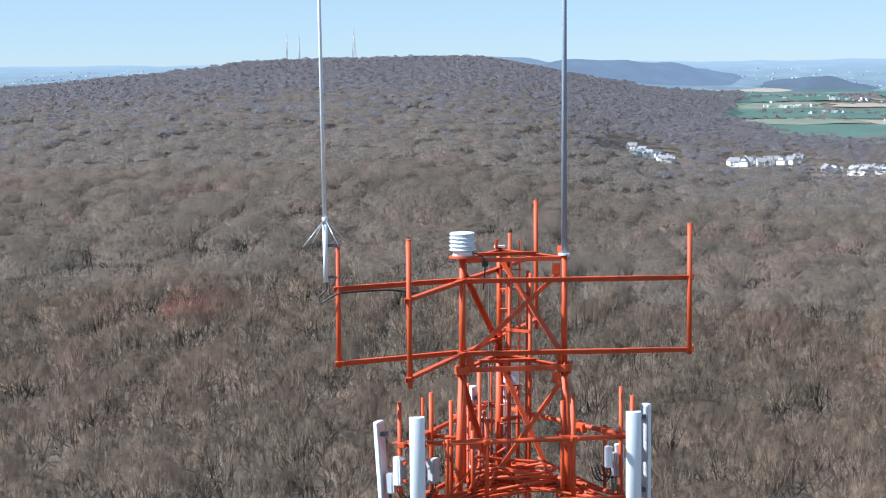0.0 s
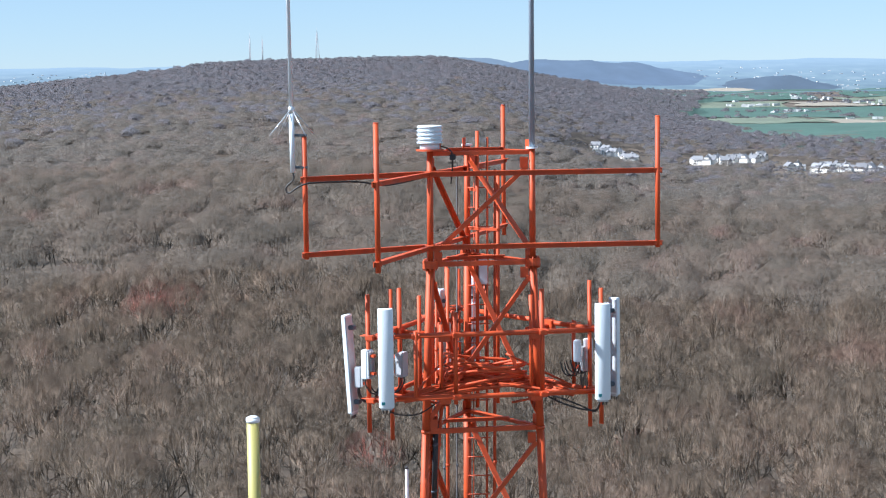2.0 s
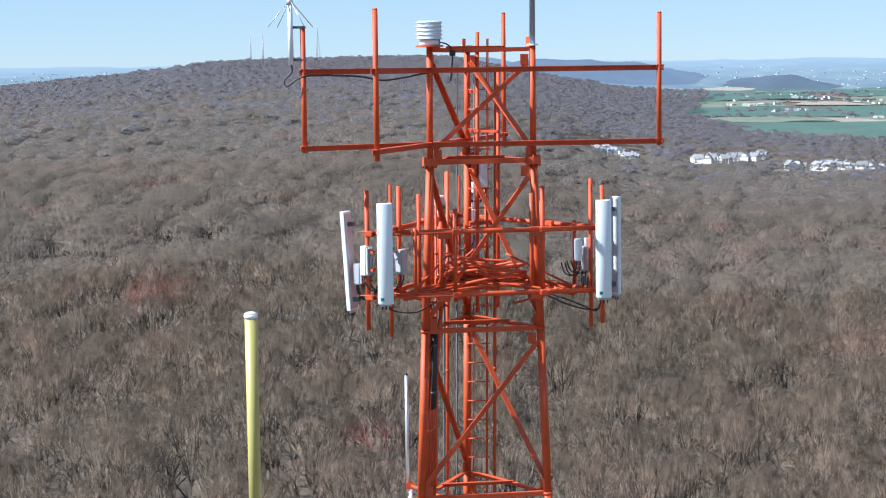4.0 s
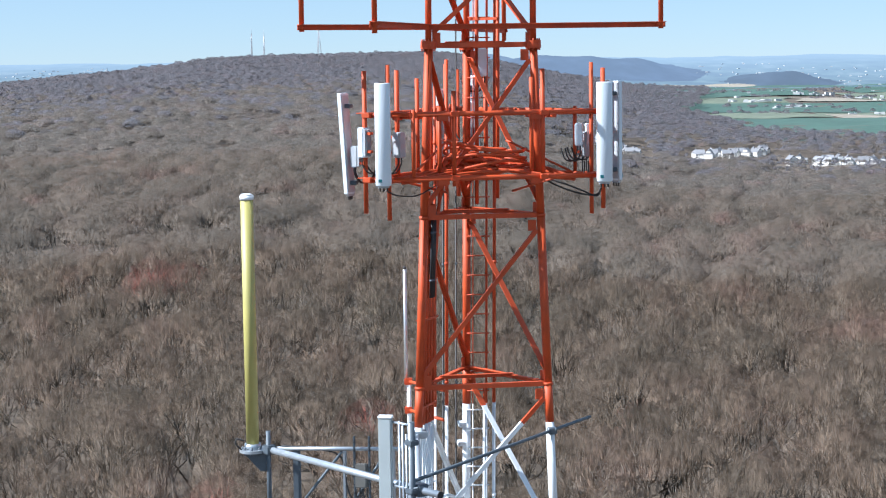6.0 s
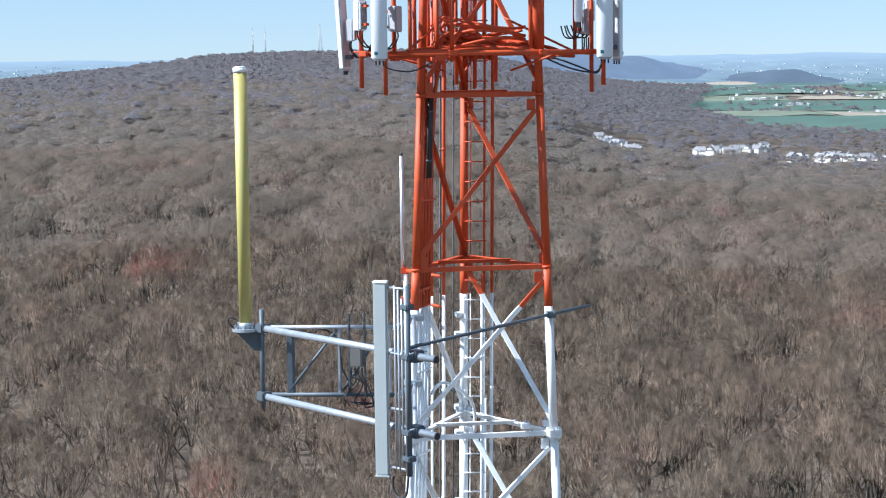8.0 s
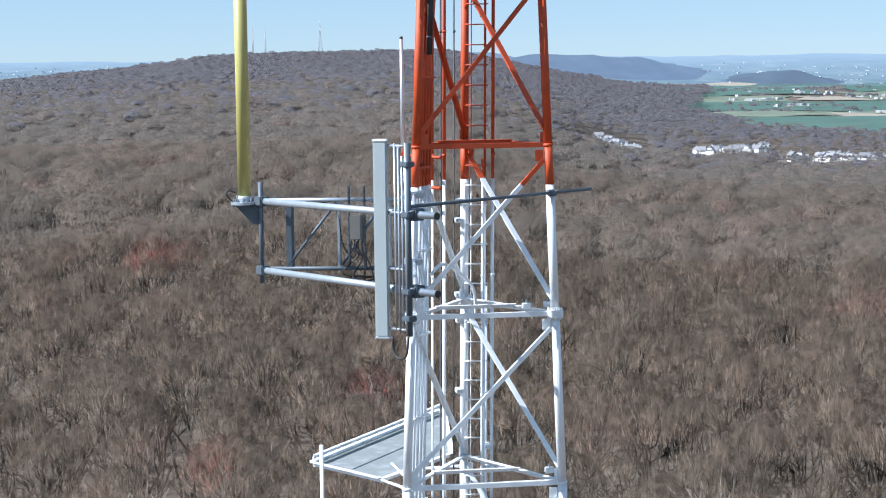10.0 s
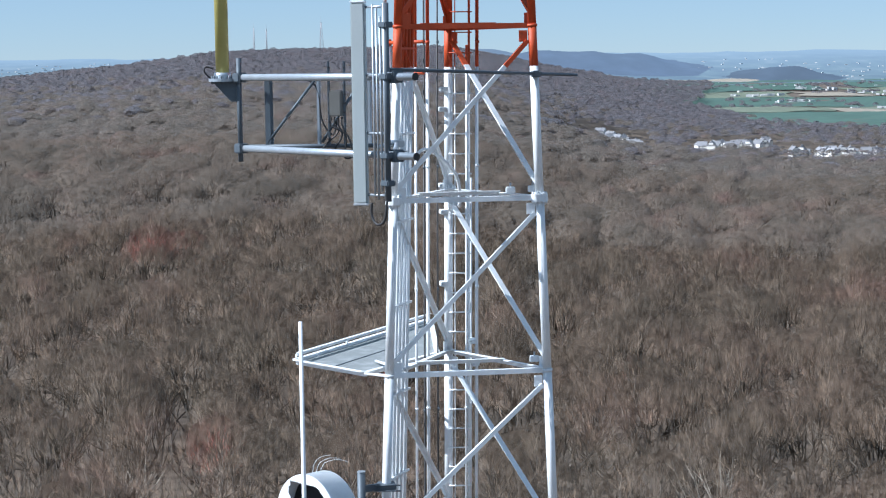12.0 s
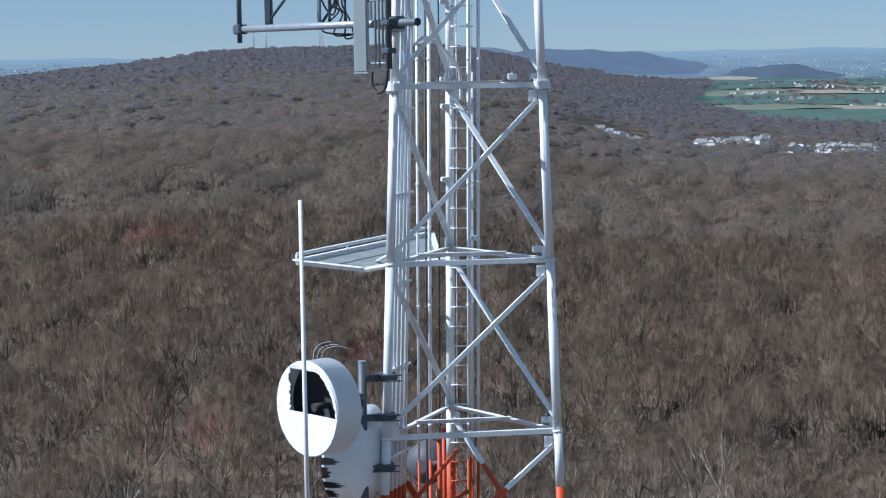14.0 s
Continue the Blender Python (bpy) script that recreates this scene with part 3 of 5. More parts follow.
for yy in (24.30, 24.42):
    vs = [[bm.verts.new((x, yy + dy, z)) for x, z in tri] for dy in (0, 0.012)]
    bm.faces.new(vs[0]), bm.faces.new(vs[1][::-1])
    for k in range(4):
        bm.faces.new((vs[0][k], vs[1][k], vs[1][(k + 1) % 4], vs[0][(k + 1) % 4]))
bmesh.ops.recalc_face_normals(bm, faces=bm.faces)
part("support_bracket", bm, DARKGALV, yellow)
part("cable", hose(B(), [(-2.68, 24.3, 64.97), (-2.76, 24.28, 65.06), (-2.74, 24.28, 65.13), (-2.64, 24.28, 65.1)], 0.012), BLACK, yellow)

# small grey box hung in the truss
box_c = p1.lerp(tl, 0.745) + Z * 64.62 - face * -0.08
unit = thing("amplifier_box", box_c, "grey amplifier box on two slotted rails with black cables", "radio unit")
part("case", block(B(), box_c, tl - p1, Z, face, (0.16, 0.34, 0.07), 0.01), TAUPE, unit)
for k in (-1, 1):
    rail = part("rail", block(B(), box_c + (tl - p1).normalized() * 0.105 * k, tl - p1, Z, face, (0.018, 1.12, 0.02)), DARKGALV, unit)
    for n in range(9):
        # slots along the rail show as dark studs
        part("stud", rod(B(), box_c + (tl - p1).normalized() * 0.105 * k + Z * (0.12 * n - 0.48) - face * 0.018, box_c + (tl - p1).normalized() * 0.105 * k + Z * (0.12 * n - 0.48) + face * 0.018, 0.012, n=6), BLACK, rail)
for k in range(4):
    p = box_c - Z * 0.18 + (tl - p1).normalized() * (0.05 * k - 0.08)
    part("cable", hose(B(), [p, p - Z * 0.12, p - Z * (0.2 + 0.04 * k) + Vector((0.1, -0.02, 0)), p - Z * (0.45 + 0.05 * k) - Vector((0.12, 0.0, 0)) + Vector((0.1 * k, 0, 0)), p - Z * 0.5 + Vector((0.28, 0, 0))], 0.012), BLACK, unit)
p = p1.lerp(tl, 0.1)
part("cable", hose(B(), [p + Z * 65.03, p1.lerp(tl, 0.4) + Z * 64.98, p1.lerp(tl, 0.56) + Z * 64.85, p1.lerp(tl, 0.6) + Z * 64.4, p1.lerp(tl, 0.68) + Z * 64.2, p1.lerp(tl, 0.72) + Z * 64.45], 0.013), BLACK, unit)

# tall grey pipe with the white panel aerial and its feed rods
post = thing("mount_pipe", p3 + Z * 63.48 - face * 0.0 + run * 0.03, "tall dark grey galvanised mounting pipe on the boom", "pipe")
mp = p3 + face * 0.11
part("tube", rod(B(), mp + Z * 63.48, mp + Z * 65.86, 0.041, n=14), DARKGALV, post)
for z in (63.7, 64.03, 64.98, 65.6):
    part("clamp", block(B(), mp + Z * z, run, face, Z, (0.15, 0.13, 0.07), 0.012), DARKGALV, post)
big = thing("panel_antenna", p3 + Z * 63.45, "tall flat off-white panel aerial beside feed rods", "antenna")
pc = p3 - run * 0.41 + face * 0.20
part("radome", block(B(), pc + Z * 64.66, (1, -0.16, 0), (0.16, 1, 0), Z, (0.175, 0.12, 2.44), 0.02), PALEGREY, big)
part("end_cap", block(B(), pc + Z * 65.885, (1, -0.16, 0), (0.16, 1, 0), Z, (0.19, 0.135, 0.03), 0.01), WHITE, big)
part("end_cap", block(B(), pc + Z * 63.435, (1, -0.16, 0), (0.16, 1, 0), Z, (0.19, 0.135, 0.03), 0.01), GREYBOX, big)
for k, (d, z0, z1) in enumerate(((0.20, 63.55, 65.85), (0.27, 63.5, 65.8), (0.34, 63.6, 65.7), (0.41, 63.5, 65.86))):
    q = pc + run * d - face * 0.06
    part("feed_rod", rod(B(), q + Z * z0, q + Z * z1, 0.014, n=8), GALV, big)
for z in (63.55, 64.3, 65.0, 65.82):
    part("bracket", rod(B(), pc + run * 0.05 - face * 0.05 + Z * z, mp + Z * z, 0.016, n=8), GALV, big)
part("tail_cable", hose(B(), [pc + run * 0.2 + Z * 63.46, pc + run * 0.2 + Z * 63.3, pc + run * 0.3 + Z * 63.2, pc + run * 0.45 + Z * 63.26, pc + run * 0.5 + Z * 63.5], 0.016), BLACK, big)

# thin grey whip standing off the rear left face
tp = leg_at("L", 65.5).lerp(leg_at("B", 65.5), 0.55) + Vector((-0.62, 0.75, 0))
thin = thing("whip_antenna", (tp.x, tp.y, 65.3), "thin grey-white whip aerial with a dark tip on a red clamp", "antenna")
part("whip", rod(B(), (tp.x, tp.y, 65.3), (tp.x, tp.y, 67.2), 0.030, 0.026, n=12), ALUMINIUM, thin)
part("tip", rod(B(), (tp.x, tp.y, 67.2), (tp.x, tp.y, 67.24), 0.028, 0.02, n=10), BLACK, thin)
part("base_tube", rod(B(), (tp.x + 0.04, tp.y, 64.4), (tp.x + 0.04, tp.y, 65.5), 0.035, n=12), WHITE, thin)
for z in (65.0, 65.45):
    e = leg_at("L", z).lerp(leg_at("B", z), 0.5)
    part("standoff", rod(B(), (tp.x + 0.03, tp.y, z), e, 0.025, n=8), paint_at(65.5), thin)
    part("clamp", block(B(), (tp.x + 0.03, tp.y, z), (1, 0, 0), (0, 1, 0), Z, (0.12, 0.12, 0.1), 0.01), ORANGE, thin)
# white cable pipes gathered between the legs in the white band
for k, (x0, z0, x1, z1) in enumerate(((0.0, 63.8, 0.6, 63.5),)):
    pts = [Vector((x0, 25.5, z0)), Vector(((x0 + x1) / 2 - 0.1, 25.9, max(z0, z1) + 0.1)), Vector((x1, 26.5, z1)), Vector((x1 + 0.05, 26.7, z1 - 0.5))]
    c = thing("feeder_cable", pts[0], "white-painted feeder bending across inside the tower", "cable", "white cross feeders")
    part("jacket", hose(B(), pts, 0.026), WHITE, c)
for z, dx in ((64.75, -0.08), (64.45, -0.1), (63.3, -0.1), (62.9, -0.08), (61.8, -0.08), (60.55, 0.45), (60.9, 0.4)):
    t = thing("pipe_clamp", beside("B", z, dx), "white-painted steel clamp on the rear leg", "clamp", "pipe clamps")
    part("body", block(B(), beside("B", z, dx * 0.9), FACE_X, FACE_Y, Z, (0.12, 0.22, 0.07), 0.012), paint_at(z), t)
    part("bolt", rod(B(), beside("B", z + 0.01, dx * 0.9 - 0.04, -0.16), beside("B", z + 0.01, dx * 0.9 - 0.04, 0.16), 0.011, n=6), GALV, t)
for z, f in ((63.32, 0.93), (63.32, 0.80), (60.86, 0.88), (58.4, 0.9)):
    p = leg_at("L", z).lerp(leg_at("R", z), f) if f == 0.8 else leg_at("B", z).lerp(leg_at("R", z), f)
    t = thing("cable_block", p, "small white bracket bolted on the girt", "bracket", "girt brackets")
    part("body", block(B(), p + Z * 0.02, FACE_X, FACE_Y, Z, (0.13, 0.07, 0.09), 0.01), WHITE, t)
    part("bolt", rod(B(), p + Z * 0.06, p + Z * 0.12, 0.012, n=6), GALV, t)

# ---- ice shield platform ----
shield = thing("ice_shield", (-0.9, 27.5, 60.4), "weathered grey grating platform framed in white angle iron", "platform")
c0, c1 = Vector((-1.95, 27.95, 60.47)), Vector((-0.82, 26.78, 60.47))
lng = Vector((2.02, 4.25, 0))
c2, c3 = Vector((0.22, 28.5, 60.47)), c0 + lng
m1, m0 = c1.lerp(c2, 0.5), c0.lerp(c3, 0.5)
bm = B()
low, high = [bm.verts.new(p - Z * 0.012) for p in (c0, c1, c2, c3)], [bm.verts.new(p + Z * 0.012) for p in (c0, c1, c2, c3)]
bm.faces.new(low[::-1]), bm.faces.new(high)
for k in range(4):
    bm.faces.new((low[k], low[(k + 1) % 4], high[(k + 1) % 4], high[k]))
part("deck", bm, GRATE, shield)
for a, b in ((c0, c1), (c1, c2), (c2, c3), (c3, c0)):
    part("rim", angle_bar(B(), a + Z * 0.02, b + Z * 0.02, 0.08), WHITE, shield)
part("kick_rail", angle_bar(B(), c0 + Z * 0.14, c3 + Z * 0.14, 0.06), WHITE, shield)
for f0 in (0.0, 0.35, 0.7):
    part("rail_post", rod(B(), c0.lerp(c3, f0), c0.lerp(c3, f0) + Z * 0.14, 0.015, n=8), WHITE, shield)
for f0 in (0.33, 0.66):
    part("joist", angle_bar(B(), c0.lerp(c3, f0) - Z * 0.05, c1.lerp(c2, f0) - Z * 0.05, 0.06), WHITE, shield)
part("stay", rod(B(), c1 + Z * 0.02, leg_at("L", 60.75), 0.022, n=8), WHITE, shield)
part("stay", rod(B(), c0.lerp(c1, 0.75) + lng * 0.2 + Z * 0.02, leg_at("L", 60.9), 0.022, n=8), WHITE, shield)
part("stay", rod(B(), c1.lerp(c2, 0.45), leg_at("B", 60.6), 0.025, n=8), WHITE, shield)
part("seam", block(B(), (c0 + c1) / 2 + lng * 0.3 + Z * 0.016, lng, lng.cross(Z), Z, (2.4, 0.02, 0.01)), DARKGALV, shield)

# ---- lower dishes ----
def drum_dish(name, centre_, axis, radius_, depth_, label, torn, lining=DISHDARK, skin=WHITE):
    """A drum-shrouded dish: centre_ is the middle of its mouth, axis points out of the mouth."""
    ax = Vector(axis).normalized()
    side = ax.cross(Z).normalized()
    up = side.cross(ax).normalized()
    c = Vector(centre_)
    t = thing(name, c - ax * depth_, label, "dish antenna")
    n = 40
    bm = B()
    ring = lambda r, d: [bm.verts.new(c - ax * d + (side * math.cos(k * math.tau / n) + up * math.sin(k * math.tau / n)) * r) for k in range(n)]
    rs = [ring(radius_ - 0.012, depth_ * 0.95), ring(radius_ - 0.012, 0.0), ring(radius_ + 0.01, 0.0), ring(radius_ + 0.01, 0.04), ring(radius_, 0.045), ring(radius_, depth_), ring(radius_ * 0.72, depth_ + 0.12), ring(radius_ * 0.3, depth_ + 0.2)]
    for a, b in zip(rs, rs[1:]):
        for k in range(n):
            bm.faces.new((a[k], b[k], b[(k + 1) % n], a[(k + 1) % n])).smooth = True
    bm.faces.new(rs[-1])
    bmesh.ops.recalc_face_normals(bm, faces=bm.faces)
    part("shroud", bm, skin, t)
    bm = B()
    prev = None
    for i in range(7):
        r = radius_ * 0.975 * i / 6
        d = depth_ * 0.93 - 0.2 * radius_ * (r / radius_) ** 2
        cur = [bm.verts.new(c - ax * d + (side * math.cos(k * math.tau / n) + up * math.sin(k * math.tau / n)) * max(r, 0.01)) for k in range(n)]
        if prev:
            for k in range(n):
                bm.faces.new((prev[k], cur[k], cur[(k + 1) % n], prev[(k + 1) % n])).smooth = True
        prev = cur
    part("reflector", bm, lining, t)
    part("feed_horn", rod(B(), c - ax * depth_ * 0.9, c - ax * 0.12, 0.045, 0.06, n=12), DISHDARK, t)
    if torn is not None:
        # cloth cover over the mouth, with a hole torn in its upper part
        bm = B()
        lo, hi, right_end = torn
        m = 44
        ys = [-1 + 2 * i / m for i in range(m + 1)]
        jag = random.Random(3)
        rowsv = []
        for yv in ys:
            half = math.sqrt(max(0.0, 1 - yv * yv)) * radius_ * 0.99
            h0 = h1 = None
            if lo < yv < hi:
                h0 = -half + (0.02 + 0.03 * jag.random()) + radius_ * 0.62 * max(0.0, (yv - 0.1)) * 0.3
                h1 = min(half - 0.03, right_end * radius_ * (0.9 + 0.16 * jag.random()))
            rowsv.append((yv * radius_, half, h0, h1))
        def strip(a, b, x0a, x1a, x0b, x1b):
            vs = [bm.verts.new(c + ax * 0.006 + side * x + up * y) for x, y in ((x0a, a), (x1a, a), (x1b, b), (x0b, b))]
            bm.faces.new(vs)
        for r0, r1 in zip(rowsv, rowsv[1:]):
            if r0[2] is not None and r1[2] is not None:
                strip(r0[0], r1[0], -r0[1], r0[2], -r1[1], r1[2])
                strip(r0[0], r1[0], r0[3], r0[1], r1[3], r1[1])
            else:
                strip(r0[0], r1[0], -r0[1], r0[1], -r1[1], r1[1])
        bmesh.ops.remove_doubles(bm, verts=bm.verts, dist=1e-4)
        bmesh.ops.solidify(bm, geom=bm.faces[:], thickness=0.006)
        bmesh.ops.recalc_face_normals(bm, faces=bm.faces)
        part("cover", bm, WHITE, t, "torn white fabric radome cover")
    return t


d1 = drum_dish("dish_antenna", (-1.50, 24.02, 58.93), (-0.72, -0.69, 0.0), 0.645, 0.42, "white drum dish with its radome cover torn open", (-0.12, 0.86, 0.55))
for k in range(3):
    o = Vector((-1.42 + 0.05 * k, 24.2, 59.57))
    part("loose_strand", hose(B(), [o, o + Vector((0.03 + 0.02 * k, 0, 0.14)), o + Vector((0.12 + 0.06 * k, 0.02, 0.22 - 0.02 * k)), o + Vector((0.25 + 0.07 * k, 0.05, 0.24 - 0.05 * k))], 0.003, n=5), RADOME, d1)
d2 = drum_dish("dish_antenna", (-1.15, 25.35, 58.05), (-0.93, 0.30, 0.02), 0.70, 0.45, "white drum dish with a ragged empty rim", None)
d2_axis = Vector((-0.93, 0.30, 0.02)).normalized()
d2_front = Vector((-0.30, -0.95, 0)).normalized()
for b, w, reach in ((0.30, 0.10, 0.16), (0.02, 0.07, 0.30), (-0.22, 0.12, 0.14), (-0.50, 0.08, 0.34), (-0.78, 0.13, 0.18), (0.62, 0.08, 0.12)):
    # ragged remains of the cover hang over the rim onto the shroud
    bm = B()
    rows = []
    for u, k in ((-1.0, 0.25), (-0.55, 0.8), (-0.2, 0.5), (0.1, 1.0), (0.45, 0.45), (0.8, 0.7), (1.0, 0.2)):
        q = b + u * w
        radial = d2_front * math.cos(q) + Z * math.sin(q)
        rows.append([bm.verts.new(Vector((-1.15, 25.35, 58.05)) + radial * 0.712 + d2_axis * a) for a in (0.02, -reach * k)])
    for p, q in zip(rows, rows[1:]):
        bm.faces.new((p[0], q[0], q[1], p[1]))
    bmesh.ops.solidify(bm, geom=bm.faces[:], thickness=0.006)
    bmesh.ops.recalc_face_normals(bm, faces=bm.faces)
    part("torn_strip", bm, DISHDARK, d2, "ragged dark strip of the torn cover")
d3 = drum_dish("dish_antenna", (0.08, 28.4, 57.2), (0.35, 0.92, 0.0), 0.34, 0.18, "grey dish seen from behind inside the tower", None, DISHGREY, DISHGREY)
for (x, y), z0, z1, label in (((-0.79, 24.86), 57.2, 59.42, "grey steel dish mounting pipe beside the tower leg"),):
    t = thing("mount_pipe", (x, y, z0), label, "pipe")
    part("tube", rod(B(), (x, y, z0), (x, y, z1), 0.057, n=14), DARKGALV, t)
    part("cap", rod(B(), (x, y, z1), (x, y, z1 + 0.015), 0.06, n=14, smooth=False), GALV, t)
    for z in (59.18, 58.62, 57.9):
        e = leg_at("L", z)
        part("bracket", block(B(), Vector((x, y, z)).lerp(e, 0.5), e - Vector((x, y, z)), Z, FACE_Y, ((e - Vector((x, y, z))).length, 0.09, 0.08), 0.01), DARKGALV, t)
        clamp = part("clamp", block(B(), e, FACE_X, FACE_Y, Z, (0.25, 0.25, 0.08), 0.012), DARKGALV, t)
        for k in (-1, 1):
            part("clamp_bolt", rod(B(), e + Vector((-0.18, -0.15, 0.04 * k)), e + Vector((0.2, -0.15, 0.04 * k)), 0.011, n=6), DARKGALV, clamp)
    part("dish_arm", rod(B(), (x, y, 58.93), (-1.12, 24.4, 58.93), 0.06, n=12), DARKGALV, t)
    part("dish_arm", rod(B(), (x, y, 58.05), (-0.62, 25.2, 58.05), 0.06, n=12), DARKGALV, t)
part("dish_arm", rod(B(), leg_at("B", 57.45), (0.06, 28.15, 57.2), 0.04, n=10), DARKGALV, d3)

wp = thing("white_pole", (-1.446, 23.145, 56.6), "slender white pole standing off the tower on an arm", "pole")
part("tube", rod(B(), (-1.446, 23.145, 56.6), (-1.446, 23.145, 61.82), 0.034, 0.026, n=12), WHITE, wp)
for z in (56.8, 57.4):
    part("arm", rod(B(), (-1.446, 23.145, z), leg_at("L", z), 0.03, n=10), WHITE, wp)
# orange pipework inside the lowest visible bay
for a, b in (((-0.1, 25.5, 57.3), (0.5, 26.6, 57.75)), ((0.0, 25.7, 57.0), (0.65, 26.3, 57.2)), ((0.25, 26.2, 56.2), (0.25, 26.2, 58.0)), ((0.32, 26.5, 56.2), (0.32, 26.5, 58.1))):
    t = thing("conduit", a, "orange steel pipe inside the lower tower bay", "conduit", "lower pipework")
    part("tube", rod(B(), a, b, 0.032, n=10), ORANGE, t)
    part("end_cap", rod(B(), b, Vector(b) + (Vector(b) - Vector(a)).normalized() * 0.02, 0.038, n=10), ORANGE, t)


# ---- land ----
def ramp(v, *pts):
    return np.interp(v, [p[0] for p in pts], [p[1] for p in pts])


def smooth(v):
    v = np.clip(v, 0, 1)
    return v * v * (3 - 2 * v)


def lumps(x, y, size, seed):
    """Soft rolling variation, about -1 to 1."""
    s = np.zeros_like(x)
    for k in range(5):
        a = seed * 1.7 + k * 2.4
        w = math.tau / (size * (0.6 + 0.23 * k))
        s += np.sin((x * math.cos(a) + y * math.sin(a)) * w + seed * 3 + k * k)
    return s / 3.2


def land(x, y):
    """Height of the ground, in metres."""
    x, y = np.asarray(x, float), np.asarray(y, float)
    d = np.maximum(y, 60)
    crest = ramp(y, (-6000, 16), (-300, 19), (0, 20), (200, 22), (500, 26), (900, 30), (1400, 38), (2000, 49), (2600, 64), (3000, 72), (3400, 70), (4000, 60), (5000, 90), (6000, 150))
    valley = ramp(y, (-6000, 16), (-300, 19), (0, 20), (200, 21), (450, 14), (800, 2), (1200, -8), (1600, -14), (2600, -14), (3100, -11), (4000, 27), (5000, 90), (6000, 150))
    right = smooth((x + 35) / (60 + 0.135 * d))
    left = smooth((-x - 0.085 * d) / (0.30 * d + 30))
    h = crest * (1 - right) + valley * right
    low = ramp(y, (-6000, 16), (0, 20), (1500, 10), (2600, 2), (3200, -6), (4000, 27), (5000, 90), (6000, 150))
    h = h * (1 - left) + np.minimum(h, low + 8) * left
    h = h + 6 * np.exp(-(((x + 330) / 190) ** 2 + ((y - 3000) / 420) ** 2))
    h = h + 9 * np.exp(-((x + 45) / 170) ** 2 - ((y - 3250) / 330) ** 2)
    h = h - 15 * np.exp(-((x - 140) / 70) ** 2 - ((y - 1560) / 300) ** 2) - 2 * np.exp(-((x - 305) / 75) ** 2 - ((y - 1400) / 45) ** 2)
    h = h + lumps(x, y, 260, 1.3) * 2.6 * smooth((d - 80) / 300) + lumps(x, y, 95, 3.1) * 1.3 * smooth((d - 80) / 300) + lumps(x, y, 700, 2.1) * 2.5 * smooth((d - 400) / 900)
    return h


def wooded(x, y):
    """Whether a place carries forest."""
    edge = ramp(y, (0, 345), (2750, 345), (3100, 430), (3640, 506)) + 12 * np.sin(y / 170) + 6 * np.sin(y / 61 + 1)
    a = (x < edge) | (y < 2000 - (x - 345) * 2.5 + 25 * np.sin(x / 35))
    return a & (y < 3640)


def sheet(name, xs, ys, mat, lift=0.0, height=land):
    gx, gy = np.meshgrid(xs, ys)
    v = np.stack([gx, gy, height(gx, gy) + lift], -1).reshape(-1, 3)
    n, m = len(xs), len(ys)
    i = (np.arange(m - 1)[:, None] * n + np.arange(n - 1)[None]).ravel()
    f = np.stack([i, i + 1, i + n + 1, i + n], -1)
    me = bpy.data.meshes.new(name)
    me.from_pydata(v.tolist(), [], f.tolist())
    me.polygons.foreach_set("use_smooth", np.ones(len(f), bool))
    me.materials.append(mat)
    return new(name, me)


LITTER = material("leaf_litter", (0.098, 0.075, 0.054), 0.9, spread=0.35, scale=0.05, fine=0.9, bump=0.0, dirt=(0.085, 0.06, 0.042), dirt_amount=0.6)
spread_axis = np.concatenate([-np.geomspace(4900, 620, 16), np.linspace(-600, 600, 81)[1:-1], np.geomspace(620, 4900, 16)])
ahead_axis = np.concatenate([-np.geomspace(4900, 120, 14), np.linspace(-90, 900, 70), np.linspace(925, 3700, 85)])
tagged(sheet("ground", spread_axis, ahead_axis, LITTER), "brown leaf-littered ground under bare woods", "ground", kind="structure")


# the far valley and hills, a plain glowing backdrop with blue haze painted in
FARLAND = bpy.data.materials.new("far_country_haze_glow")
FARLAND.use_nodes = True
ft = FARLAND.node_tree
fb = ft.nodes["Principled BSDF"]
fb.inputs["Roughness"].default_value = 1.0
fb.inputs["Specular IOR Level"].default_value = 0.0
fg = ft.nodes.new("ShaderNodeNewGeometry")
fs = ft.nodes.new("ShaderNodeVectorMath")
fs.operation = "MULTIPLY"
fs.inputs[1].default_value = (0.007, 0.0035, 0.0)
ft.links.new(fg.outputs["Position"], fs.inputs[0])
fv = ft.nodes.new("ShaderNodeTexVoronoi")
fv.inputs["Scale"].default_value = 1.0
ft.links.new(fs.outputs[0], fv.inputs["Vector"])
fn = ft.nodes.new("ShaderNodeTexNoise")
fn.inputs["Scale"].default_value, fn.inputs["Detail"].default_value = 2.2, 5.0
ft.links.new(fs.outputs[0], fn.inputs["Vector"])
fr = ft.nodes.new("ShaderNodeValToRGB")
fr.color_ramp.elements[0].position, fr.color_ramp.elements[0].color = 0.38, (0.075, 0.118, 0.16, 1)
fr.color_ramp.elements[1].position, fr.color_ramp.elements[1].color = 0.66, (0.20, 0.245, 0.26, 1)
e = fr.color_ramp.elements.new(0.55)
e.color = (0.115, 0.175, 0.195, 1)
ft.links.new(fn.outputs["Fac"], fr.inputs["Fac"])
# the painted haze thickens with y, fading to pale blue by 5000 m
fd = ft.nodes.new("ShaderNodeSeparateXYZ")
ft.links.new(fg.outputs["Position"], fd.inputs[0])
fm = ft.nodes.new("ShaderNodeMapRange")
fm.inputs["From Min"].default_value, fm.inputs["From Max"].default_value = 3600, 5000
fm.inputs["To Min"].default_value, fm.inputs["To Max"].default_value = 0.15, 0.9
